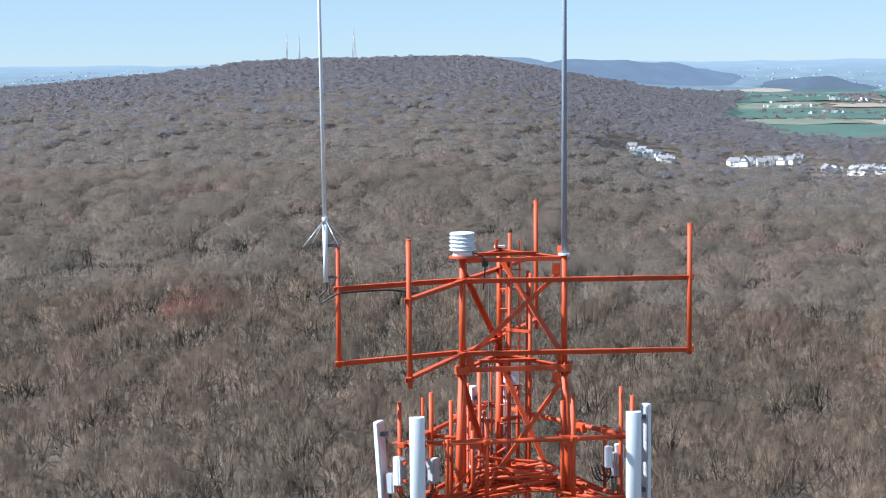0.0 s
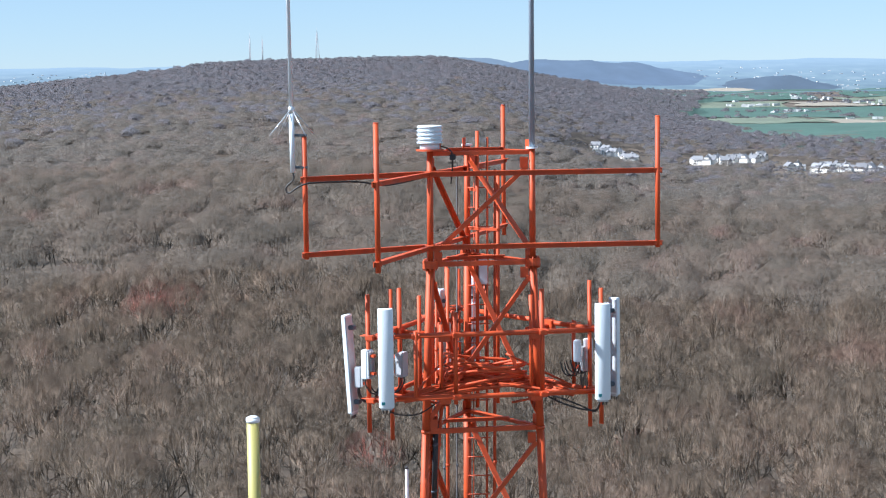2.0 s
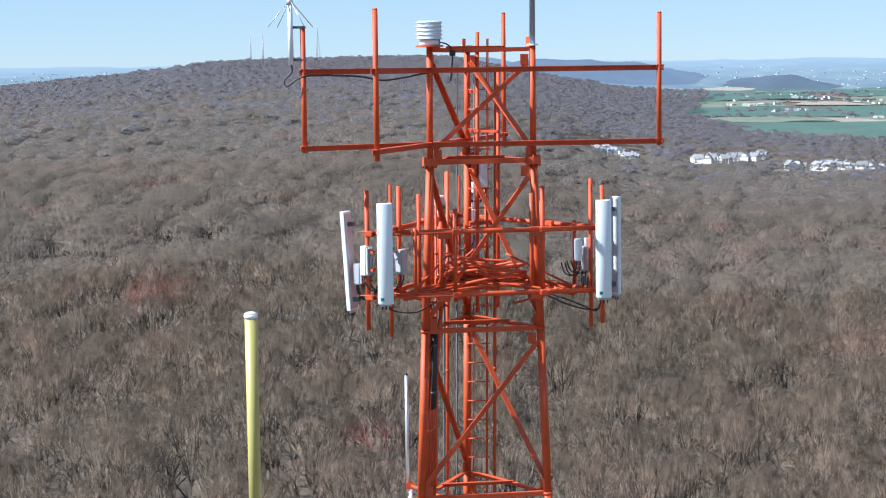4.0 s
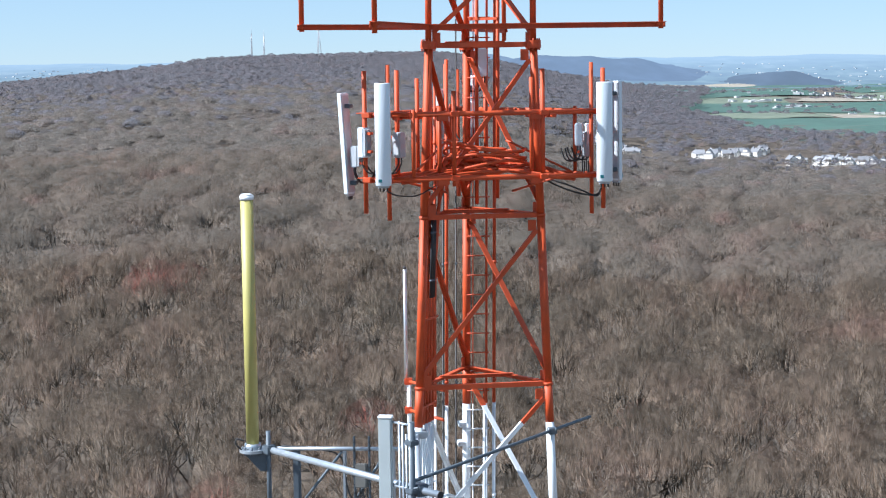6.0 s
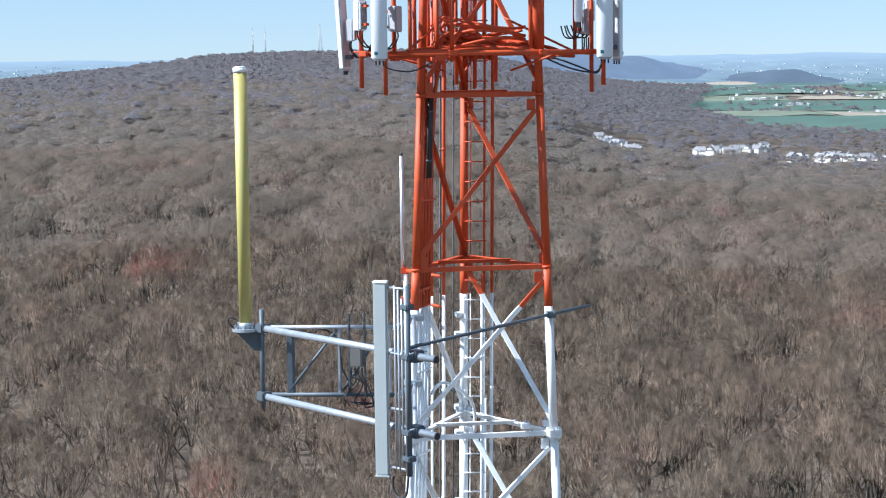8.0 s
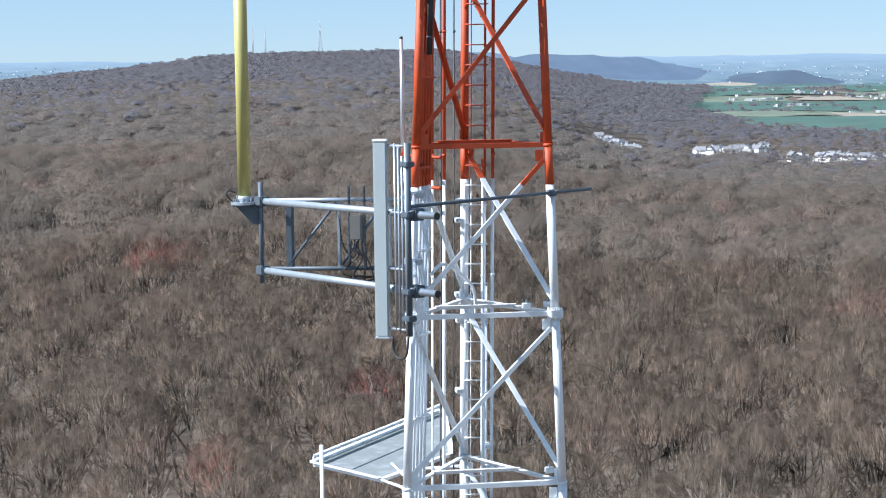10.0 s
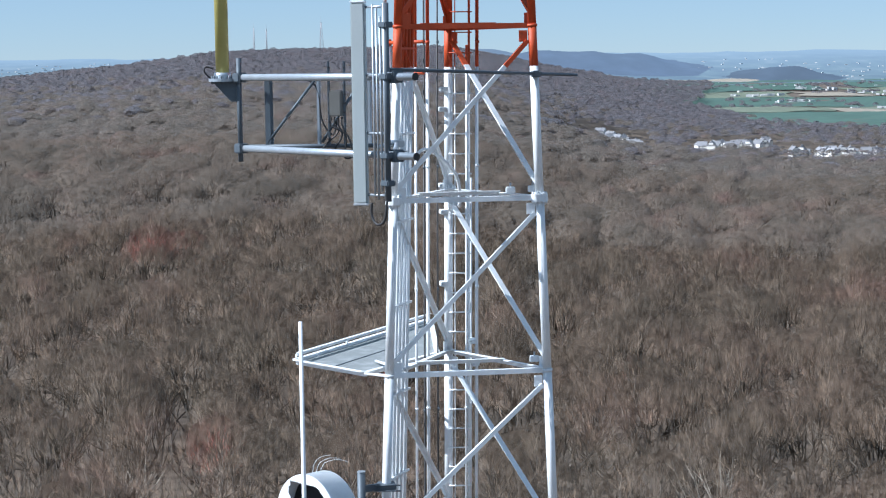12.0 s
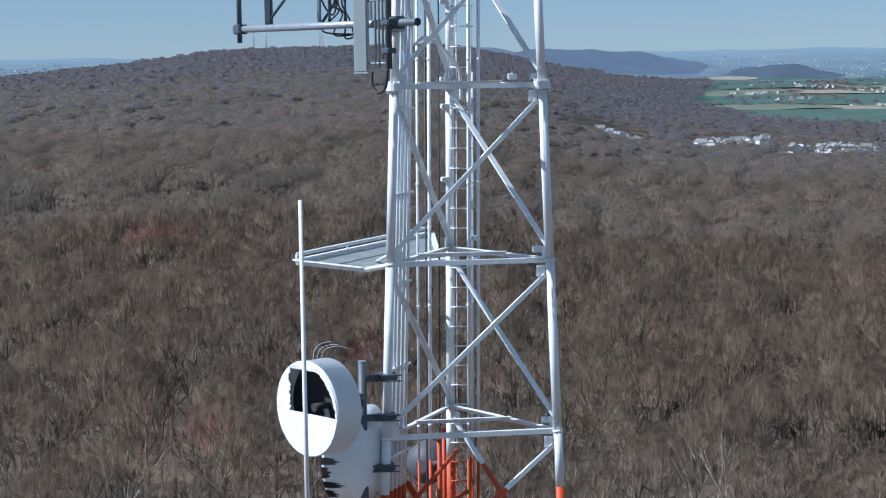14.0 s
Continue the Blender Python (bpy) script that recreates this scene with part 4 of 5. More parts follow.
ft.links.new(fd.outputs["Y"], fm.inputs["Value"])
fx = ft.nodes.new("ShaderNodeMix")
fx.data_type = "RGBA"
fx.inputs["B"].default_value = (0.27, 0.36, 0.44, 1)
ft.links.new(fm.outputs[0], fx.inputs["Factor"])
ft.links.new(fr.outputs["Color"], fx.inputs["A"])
# near-black base: the hazy colour is given off as glow
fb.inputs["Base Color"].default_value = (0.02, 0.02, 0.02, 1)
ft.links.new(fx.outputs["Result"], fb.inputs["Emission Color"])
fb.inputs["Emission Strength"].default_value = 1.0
tagged(sheet("backdrop", np.linspace(-4900, 4900, 240), np.linspace(3700, 4990, 60), FARLAND), "distant farmland and hills, glowing in painted blue haze", "far country", kind="structure")




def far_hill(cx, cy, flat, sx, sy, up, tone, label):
    """A far wooded hill standing on the backdrop, glowing in a painted haze tone."""
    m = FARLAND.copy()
    m.name = "far_woods_haze_glow"
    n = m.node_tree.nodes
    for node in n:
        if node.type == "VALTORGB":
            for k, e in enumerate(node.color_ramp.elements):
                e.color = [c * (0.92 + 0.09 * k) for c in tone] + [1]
        # less of the painted distance haze than on the backdrop
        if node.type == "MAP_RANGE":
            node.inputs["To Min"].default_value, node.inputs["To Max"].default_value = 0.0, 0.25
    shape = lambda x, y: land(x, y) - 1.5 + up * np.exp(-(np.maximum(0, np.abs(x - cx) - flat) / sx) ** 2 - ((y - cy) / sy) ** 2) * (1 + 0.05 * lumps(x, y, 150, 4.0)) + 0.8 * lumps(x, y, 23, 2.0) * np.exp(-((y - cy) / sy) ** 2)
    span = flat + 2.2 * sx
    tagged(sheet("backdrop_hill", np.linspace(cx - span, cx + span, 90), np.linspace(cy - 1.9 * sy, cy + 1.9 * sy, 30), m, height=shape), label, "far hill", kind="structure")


far_hill(320, 4350, 120, 100, 200, 31, (0.10, 0.14, 0.205), "long wooded hill behind the ridge, tinted haze blue")
far_hill(-30, 4500, 90, 140, 180, 30, (0.13, 0.175, 0.235), "hill beyond the ridge, tinted pale haze blue")
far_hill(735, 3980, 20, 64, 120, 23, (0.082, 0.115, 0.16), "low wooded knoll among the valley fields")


# ---- bare trees ----
def bare_tree(rng, height, spread, limbs, branches, boughs, twigs, length, width):
    """A leafless tree that forks four times. Wood: tapered sticks (start, end, r0, r1); boughs and twigs: (start, end, width)."""
    up = np.array([0, 0, 1.0])

    def aim(v, stray, lift):
        v = v + rng.normal(0, stray, 3) + up * lift
        return v / np.linalg.norm(v)
    r = height * 0.0125
    lean = np.array([rng.normal(0, 0.35), rng.normal(0, 0.35), 0])
    foot, fork = np.array([0, 0, -0.8]), np.array([0, 0, height * rng.uniform(0.24, 0.36)]) + lean
    leader = fork + np.array([rng.normal(0, 0.5), rng.normal(0, 0.5), height * 0.26])
    wood, inner, crown = [(foot, fork, r * 1.1, r * 0.8), (fork, leader, r * 0.75, r * 0.35)], [], []
    for k in range(limbs):
        a = k * 2.4 + rng.uniform(-0.5, 0.5)
        rise = math.radians(rng.uniform(24, 80))
        out = np.array([math.cos(a) * math.cos(rise), math.sin(a) * math.cos(rise), math.sin(rise)])
        s = fork + (leader - fork) * rng.uniform(-0.15, 0.8)
        e = np.array([0, 0, height * 0.47]) + out * np.array([spread, spread, height * 0.30]) * rng.uniform(0.62, 0.82)
        mid = s + (e - s) * 0.5 + np.array([out[0], out[1], -0.2]) * 0.45 + rng.normal(0, 0.25, 3)
        wood += [(s, mid, r * 0.55, r * 0.40), (mid, e, r * 0.40, r * 0.18)]
        for _ in range(branches):
            f = rng.uniform(0.1, 1.0)
            p = mid + (e - mid) * f
            d = aim(out, 0.38, 0.55)
            q = p + d * height * rng.uniform(0.09, 0.16)
            wood.append((p, q, r * 0.20, r * 0.09))
            for _ in range(boughs):
                p2 = p + (q - p) * rng.uniform(0.2, 1.0)
                d2 = aim(d, 0.40, 0.30)
                q2 = p2 + d2 * height * rng.uniform(0.05, 0.09)
                inner.append((p2, q2, width * 1.5))
                for _ in range(twigs):
                    p3 = p2 + (q2 - p2) * rng.uniform(0.1, 1.0)
                    crown.append((p3, p3 + aim(d2, 0.42, 0.25) * length * rng.uniform(0.6, 1.3), width * rng.uniform(0.7, 1.3)))
    return wood, inner, crown


def crown_shell(rng, height, spread, rings, around, lift=0.8):
    """The outer haze of twig ends of a crown: an uneven dome with hollows between its clumps. Corners, faces, normals."""
    clumps = rng.normal(0, 1, (9, 3)) * np.array([1, 1, 0.7]) + np.array([0, 0, 0.35])
    clumps /= np.linalg.norm(clumps, axis=1)[:, None]
    swell = rng.uniform(0.08, 0.24, 9)

    def point(e, a):
        d = np.array([math.cos(a) * math.cos(e), math.sin(a) * math.cos(e), math.sin(e)])
        g = 0.80 + (swell * np.exp(-(1 - clumps @ d) * 7)).sum() + rng.uniform(-0.05, 0.05)
        return d * np.array([spread, spread, height * 0.25]) * g + np.array([0, 0, height * 0.69])
    v = [point(math.pi / 2, 0)]
    for i in range(1, rings + 1):
        e = math.radians(90 - 88 * i / rings)
        v += [point(e, (k + 0.5 * (i % 2)) * math.tau / around) for k in range(around)]
    f = [(0, 1 + k, 1 + (k + 1) % around) for k in range(around)]
    for i in range(rings - 1):
        for k in range(around):
            a, b = 1 + i * around + k, 1 + i * around + (k + 1) % around
            f += [(a, a + around, b), (b, a + around, b + around)]
    v, f = np.array(v), np.array(f)
    n = np.zeros_like(v)
    fn = np.cross(v[f[:, 1]] - v[f[:, 0]], v[f[:, 2]] - v[f[:, 0]])
    for k in range(3):
        np.add.at(n, f[:, k], fn)
    n = n / (np.linalg.norm(n, axis=1)[:, None] + 1e-9) + np.array([0, 0, lift])
    return v, f, n / np.linalg.norm(n, axis=1)[:, None]


def stick_arrays(sticks):
    """Corner places and triangle faces of tapered three-sided sticks."""
    a = np.array([s[0] for s in sticks])
    b = np.array([s[1] for s in sticks])
    r = np.array([[s[2], s[3]] for s in sticks])
    d = b - a
    d /= np.linalg.norm(d, axis=1)[:, None] + 1e-9
    s = np.cross(d, np.array([0.31, 0.17, 0.93]))
    s /= np.linalg.norm(s, axis=1)[:, None] + 1e-9
    u = np.cross(s, d)
    v = np.empty((len(a), 6, 3))
    for k in range(3):
        o = s * math.cos(k * math.tau / 3) + u * math.sin(k * math.tau / 3)
        v[:, k] = a + o * r[:, :1]
        v[:, 3 + k] = b + o * r[:, 1:]
    f = []
    for k in range(3):
        n = (k + 1) % 3
        f += [(k, n, 3 + n), (k, 3 + n, 3 + k)]
    faces = (np.arange(len(a))[:, None, None] * 6 + np.array(f)[None]).reshape(-1, 3)
    return v.reshape(-1, 3), faces


def twig_arrays(twigs, heart=7.0, stray=1.0):
    """Corner places and faces of hair-fine twigs, one tapering face each, turned outwards from the crown."""
    a, b, w = np.array([t[0] for t in twigs]), np.array([t[1] for t in twigs]), np.array([t[2] for t in twigs])
    out = (a + b) / 2 - np.array([0, 0, heart]) + rng.normal(0, stray, a.shape)
    s = np.cross(b - a, out)
    s /= np.linalg.norm(s, axis=1)[:, None] + 1e-9
    flip = np.where(np.einsum("ij,ij->i", np.cross(s, b - a), out) < 0, -1.0, 1.0)[:, None]
    s = s * flip
    v = np.stack([a - s * w[:, None] / 2, a + s * w[:, None] / 2, b], 1)
    return v.reshape(-1, 3), np.arange(len(a) * 3).reshape(-1, 3)


def tree_arrays(tree, shell=None, heart=8.0, stray=1.5, scatter_light=0.0):
    """Corners, faces, slots (0 bark, 1 twigs, 2 shell) and rounded normals of a whole tree."""
    vs, fs, ms, ns, base = [], [], [], [], 0
    layers = []
    if tree[0]:
        layers.append((*stick_arrays(tree[0]), 0))
    if tree[1]:
        layers.append((*twig_arrays(tree[1], heart, stray), 0))
    if tree[2]:
        layers.append((*twig_arrays(tree[2], heart, stray), 1))
    for v, f, slot in layers:
        o = v - np.array([0, 0, heart])
        o = o / (np.linalg.norm(o, axis=1)[:, None] + 1e-6) + np.repeat(rng.normal(0, scatter_light, (len(v) // 3, 3)), 3, axis=0)
        vs.append(v), fs.append(f + base), ms.append(np.full(len(f), slot, np.int32)), ns.append(o / (np.linalg.norm(o, axis=1)[:, None] + 1e-6))
        base += len(v)
    if shell:
        v, f, n = shell
        vs.append(v), fs.append(f + base), ms.append(np.full(len(f), 2, np.int32)), ns.append(n)
    return np.concatenate(vs), np.concatenate(fs), np.concatenate(ms), np.concatenate(ns)


def wood_arrays(tree):
    """Trunk, limbs and the darker inner branches."""
    v2, f2 = twig_arrays(tree[1])
    if not tree[0]:
        return v2, f2
    v, f = stick_arrays(tree[0])
    return np.concatenate([v, v2]), np.concatenate([f, f2 + len(v)])


def tri_mesh(name, v, f, mat):
    me = bpy.data.meshes.new(name)
    me.vertices.add(len(v))
    me.vertices.foreach_set("co", np.ascontiguousarray(v, np.float32).ravel())
    me.loops.add(len(f) * 3)
    me.loops.foreach_set("vertex_index", np.ascontiguousarray(f, np.int32).ravel())
    me.polygons.add(len(f))
    me.polygons.foreach_set("loop_start", np.arange(0, len(f) * 3, 3, dtype=np.int32))
    me.update(calc_edges=True)
    me.materials.append(mat)
    return me


def twig_material(name, tones, open_share=0.0, cover=0.0):
    """Bark whose tone differs from tree to tree, in drifts and at random. open_share: how much of a spray of twigs is air.
    cover: for the twig haze of far crowns, how dense its fine upright strands stand."""
    m = bpy.data.materials.new(name)
    m.use_nodes = True
    t = m.node_tree
    b = t.nodes["Principled BSDF"]
    b.inputs["Roughness"].default_value = 0.85
    b.inputs["Specular IOR Level"].default_value = 0.2
    geo = t.nodes.new("ShaderNodeNewGeometry")
    drift = t.nodes.new("ShaderNodeTexNoise")
    drift.inputs["Scale"].default_value, drift.inputs["Detail"].default_value = 0.028, 3.0
    t.links.new(geo.outputs["Position"], drift.inputs["Vector"])
    crownn = t.nodes.new("ShaderNodeTexNoise")
    crownn.inputs["Scale"].default_value, crownn.inputs["Detail"].default_value = 0.11, 1.0
    t.links.new(geo.outputs["Position"], crownn.inputs["Vector"])
    add = t.nodes.new("ShaderNodeMath")
    add.operation = "MULTIPLY_ADD"
    add.inputs[1].default_value = 0.5
    t.links.new(crownn.outputs["Fac"], add.inputs[0])
    half = t.nodes.new("ShaderNodeMath")
    half.operation = "MULTIPLY"
    half.inputs[1].default_value = 0.5
    t.links.new(drift.outputs["Fac"], half.inputs[0])
    t.links.new(half.outputs[0], add.inputs[2])
    r = t.nodes.new("ShaderNodeValToRGB")
    el = r.color_ramp.elements
    el[0].position, el[0].color = 0.34, (*tones[0], 1)
    el[1].position, el[1].color = 0.69, (*tones[-1], 1)
    for k, c in enumerate(tones[1:-1]):
        e = el.new(0.34 + 0.35 * (k + 1) / (len(tones) - 1))
        e.color = (*c, 1)
    t.links.new(add.outputs[0], r.inputs["Fac"])
    var = t.nodes.new("ShaderNodeMapRange")
    var.inputs["To Min"].default_value, var.inputs["To Max"].default_value = (0.93, 1.07) if cover else (0.72, 1.28)
    t.links.new(geo.outputs["Random Per Island"], var.inputs["Value"])
    mul = t.nodes.new("ShaderNodeVectorMath")
    mul.operation = "SCALE"
    t.links.new(r.outputs["Color"], mul.inputs[0])
    t.links.new(var.outputs[0], mul.inputs["Scale"])
    grain = t.nodes.new("ShaderNodeTexNoise")
    grain.inputs["Scale"].default_value, grain.inputs["Detail"].default_value = 0.9, 4.0
    t.links.new(geo.outputs["Position"], grain.inputs["Vector"])
    gr = t.nodes.new("ShaderNodeMapRange")
    gr.inputs["From Min"].default_value, gr.inputs["From Max"].default_value = 0.3, 0.7
    gr.inputs["To Min"].default_value, gr.inputs["To Max"].default_value = 0.85, 1.15
    t.links.new(grain.outputs["Fac"], gr.inputs["Value"])
    mul2 = t.nodes.new("ShaderNodeVectorMath")
    mul2.operation = "SCALE"
    t.links.new(mul.outputs[0], mul2.inputs[0])
    t.links.new(gr.outputs[0], mul2.inputs["Scale"])
    t.links.new(mul2.outputs[0], b.inputs["Base Color"])
    b.inputs["Alpha"].default_value = 1 - open_share
    if cover:
        stretch = t.nodes.new("ShaderNodeVectorMath")
        stretch.operation = "MULTIPLY"
        stretch.inputs[1].default_value = (1.0, 1.0, 0.35)
        t.links.new(geo.outputs["Position"], stretch.inputs[0])
        strand = t.nodes.new("ShaderNodeTexNoise")
        strand.inputs["Scale"].default_value, strand.inputs["Detail"].default_value, strand.inputs["Roughness"].default_value = 1.5, 5.0, 0.7
        t.links.new(stretch.outputs[0], strand.inputs["Vector"])
        gap = t.nodes.new("ShaderNodeMapRange")
        gap.inputs["From Min"].default_value, gap.inputs["From Max"].default_value = 0.40, 0.62
        gap.inputs["To Min"].default_value, gap.inputs["To Max"].default_value = 0.2 * cover, 1.9 * cover
        t.links.new(strand.outputs["Fac"], gap.inputs["Value"])
        t.links.new(gap.outputs[0], b.inputs["Alpha"])
    return m


TWIGS = twig_material("bare_twigs", [(0.168, 0.132, 0.094), (0.212, 0.160, 0.113), (0.250, 0.179, 0.126), (0.262, 0.165, 0.120)], 0.46)
SPRAYS = twig_material("far_twig_sprays", [(0.130, 0.111, 0.092), (0.158, 0.131, 0.106), (0.186, 0.146, 0.117), (0.206, 0.133, 0.110)], 0.35)
HAZE_NEAR = twig_material("twig_ends", [(0.112, 0.095, 0.076), (0.142, 0.117, 0.093), (0.168, 0.131, 0.103), (0.182, 0.119, 0.097)], cover=0.22)
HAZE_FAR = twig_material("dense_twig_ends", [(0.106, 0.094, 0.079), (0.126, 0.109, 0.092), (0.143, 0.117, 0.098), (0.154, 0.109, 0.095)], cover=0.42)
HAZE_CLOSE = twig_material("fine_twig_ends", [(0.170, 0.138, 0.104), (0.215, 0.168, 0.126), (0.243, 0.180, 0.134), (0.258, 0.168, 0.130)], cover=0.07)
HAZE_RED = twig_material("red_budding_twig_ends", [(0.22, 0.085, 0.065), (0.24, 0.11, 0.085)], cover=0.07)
# cooler tones: the air haze of distance, painted into far crowns
HAZE_RIDGE = twig_material("haze_tinted_twig_ends", [(0.096, 0.094, 0.102), (0.108, 0.103, 0.112), (0.119, 0.107, 0.114), (0.126, 0.100, 0.107)], cover=0.55)
BARK = twig_material("grey_bark", [(0.05, 0.042, 0.035), (0.09, 0.077, 0.064), (0.19, 0.168, 0.14)])
PALEBARK = twig_material("pale_weathered_bark", [(0.24, 0.215, 0.18), (0.36, 0.33, 0.28), (0.44, 0.41, 0.36)])
REDTWIGS = twig_material("red_budding_twigs", [(0.26, 0.085, 0.064), (0.28, 0.11, 0.082)], 0.3)

rng = np.random.default_rng(7)
def sizes(n):
    return [(rng.uniform(14, 17), rng.uniform(4.8, 6.6)) for _ in range(n)]


# kinds of tree, ever coarser with distance: limbs, branches, clumps, twigs, their length and width
FINE = [(bare_tree(rng, h, s, 8, 3, 4, 6, 0.95, 0.052), crown_shell(rng, h * 0.96, s * 0.95, 4, 9)) for h, s in [(rng.uniform(13, 17.5), rng.uniform(3.4, 4.8)) for _ in range(10)]]
MIDDLE = [(bare_tree(rng, h, s, 4, 2, 4, 6, 1.0, 0.13), crown_shell(rng, h, s, 4, 10)) for h, s in sizes(10)]
COARSE = [(bare_tree(rng, h, s, 3, 2, 2, 3, 1.2, 0.26), crown_shell(rng, h, s, 4, 9, 1.8)) for h, s in sizes(10)]
COARSE = [(([], [], t[2]), c) for t, c in COARSE]
FAR = [(([], [], bare_tree(rng, h, s, 2, 1, 2, 2, 1.4, 0.45)[2]), crown_shell(rng, h, s, 3, 6, 3.0)) for h, s in sizes(14)]


def scatter(d0, d1, step, half):
    """Jittered places between the distances d0 and d1, half the angle (degrees) to each side of straight ahead."""
    out = []
    w = d1 * math.tan(radians(half)) + 20
    gx, gy = np.meshgrid(np.arange(-w, w, step), np.arange(d0 * 0.9, d1, step))
    x = (gx + rng.uniform(-0.5, 0.5, gx.shape) * step).ravel()
    y = (gy + rng.uniform(-0.5, 0.5, gx.shape) * step).ravel()
    d = np.hypot(x, y)
    ok = (d >= d0) & (d < d1) & (np.abs(x) < d * math.tan(radians(half)) + 15) & wooded(x, y)
    for hx, hy in CLEARINGS:
        ok &= ((x - hx) / 8) ** 2 + ((y - hy + 45) / 58) ** 2 > 1
    return x[ok], y[ok]


def soften(me, normals):
    """The twigs of a crown share its rounded shading."""
    me.polygons.foreach_set("use_smooth", np.ones(len(me.polygons), bool))
    at = me.attributes.new("custom_normal", "FLOAT_VECTOR", "POINT")
    at.data.foreach_set("vector", normals.astype(np.float32).ravel())


def forest(name, kinds, places, crown_mats, label, scatter_light=0.0):
    """Many trees as one mesh; kinds: (tree, shell) pairs."""
    vs, fs, ms, ns, base = [], [], [], [], 0
    prepared = [tree_arrays(*k, scatter_light=scatter_light) for k in kinds]
    x, y = places
    z = land(x, y)
    which = rng.integers(len(kinds), size=len(x))
    turn, size = rng.uniform(0, math.tau, len(x)), rng.uniform(0.84, 1.12, len(x)) * low_growth(x, y)
    # the share of haze-tinted crowns grows with distance, 800 to 2100 m
    hazed = rng.uniform(0, 1, len(x)) < (np.hypot(x, y) - 800) / 1300 if len(crown_mats) > 2 else np.zeros(len(x), bool)
    for k, (v, f, slot, n) in enumerate(prepared):
        sel = np.nonzero(which == k)[0]
        if not len(sel):
            continue
        c, s = np.cos(turn[sel])[:, None], np.sin(turn[sel])[:, None]
        g = size[sel][:, None]
        vs.append(np.stack([(v[:, 0] * c - v[:, 1] * s) * g + x[sel][:, None], (v[:, 0] * s + v[:, 1] * c) * g + y[sel][:, None], v[:, 2] * g + z[sel][:, None]], -1).reshape(-1, 3))
        ns.append(np.stack([n[:, 0] * c - n[:, 1] * s, n[:, 0] * s + n[:, 1] * c, n[:, 2] + 0 * c], -1).reshape(-1, 3))
        fs.append((f[None] + (np.arange(len(sel)) * len(v))[:, None, None] + base).reshape(-1, 3))
        ms.append(np.where(hazed[sel][:, None] & (slot == 2)[None], 3, slot[None]).astype(np.int32).ravel())
        base += len(sel) * len(v)
    me = tri_mesh(name, np.concatenate(vs), np.concatenate(fs), BARK)
    for m in crown_mats:
        me.materials.append(m)
    me.polygons.foreach_set("material_index", np.concatenate(ms))
    soften(me, np.concatenate(ns))
    ob = new(name, me)
    return tagged(ob, label, "forest", kind="stuff")


def low_growth(x, y):
    """Young, low woods on the slope before the houses."""
    s = np.ones_like(x)
    for cx, cy, half, far, low in ((154, 1738, 36, 620, 0.34), (258, 1655, 44, 420, 0.42), (305, 1400, 48, 420, 0.42)):
        s = np.where((np.abs(x - cx * y / cy) < half) & (y < cy + 10) & (y > cy - far), low, s)
    return s


def single_tree(x, y, turn, size, meshes, is_red):
    label = "leafless maple with a haze of red spring buds" if is_red else "tall leafless hardwood tree with fine grey-brown twigs"
    t = thing("tree", (x, y, float(land(x, y))), label, "tree", "bare trees below the tower")
    t.rotation_euler, t.scale = (0, 0, turn), (size, size, size)
    for n, me in zip(("trunk", "crown"), meshes):
        ob = new(n, me)
        ob.parent = t
    return t


spots = random.Random(4)
HOUSES = []
for cx, cy, n, wide in ((158, 1725, 10, 20), (258, 1655, 15, 34), (278, 1420, 3, 10), (316, 1392, 12, 28)):
    for k in range(n):
        HOUSES.append((cx + wide * (2 * (k + 0.5) / n - 1) + spots.uniform(-3, 3), cy + spots.uniform(-35, 25), spots.choice((0, 90, 90)) + spots.uniform(-40, 40), spots.uniform(8, 11), spots.uniform(6, 8), spots.uniform(4.2, 5.6)))
CLEARINGS = [(h[0], h[1]) for h in HOUSES]
near = scatter(70, 330, 5.5, 16.5)
order = np.argsort(np.hypot(near[0], near[1]))
RED_SPOTS = [(-50, 290, 4.2), (-43, 301, 3.4), (19, 207, 4.0), (-22, 150, 2.6), (-10, 193, 3.6)]
red = np.zeros(len(near[0]), bool)
for sx, sy, sr in RED_SPOTS:
    red |= np.hypot(near[0] - sx, near[1] - sy) < sr
chosen = np.zeros(len(near[0]), bool)
chosen[order[:260]] = True
chosen |= red
def crown_mesh(tree, shell, twig_mat, haze_mat):
    """Twigs and the haze of twig ends of one crown."""
    v, f, slot, n = tree_arrays(([], [], tree[2]), shell, scatter_light=0.55)
    me = tri_mesh("crown", v, f, twig_mat)
    me.materials.append(haze_mat)
    me.polygons.foreach_set("material_index", slot - 1)
    soften(me, n)
    return me


fine_meshes = [(tri_mesh("trunk", *wood_arrays(t), BARK), crown_mesh(t, c, TWIGS, HAZE_CLOSE)) for t, c in FINE]
pale_meshes = [(tri_mesh("trunk", *wood_arrays(t), PALEBARK), m[1]) for m, (t, c) in zip(fine_meshes[:4], FINE)]
red_meshes = [(m[0], crown_mesh(t, c, REDTWIGS, HAZE_RED)) for m, (t, c) in zip(fine_meshes[:3], FINE)]
for i in np.nonzero(chosen)[0]:
    k = int(rng.integers(len(FINE)))
    single_tree(near[0][i], near[1][i], rng.uniform(0, math.tau), rng.uniform(0.74, 1.15), red_meshes[k % 3] if red[i] else pale_meshes[k % 4] if i % 13 == 0 else fine_meshes[k], red[i])
forest("near_woods", FINE, (near[0][~chosen], near[1][~chosen]), [TWIGS, HAZE_CLOSE], "dense leafless hardwood forest with grey-brown twigs", 0.55)
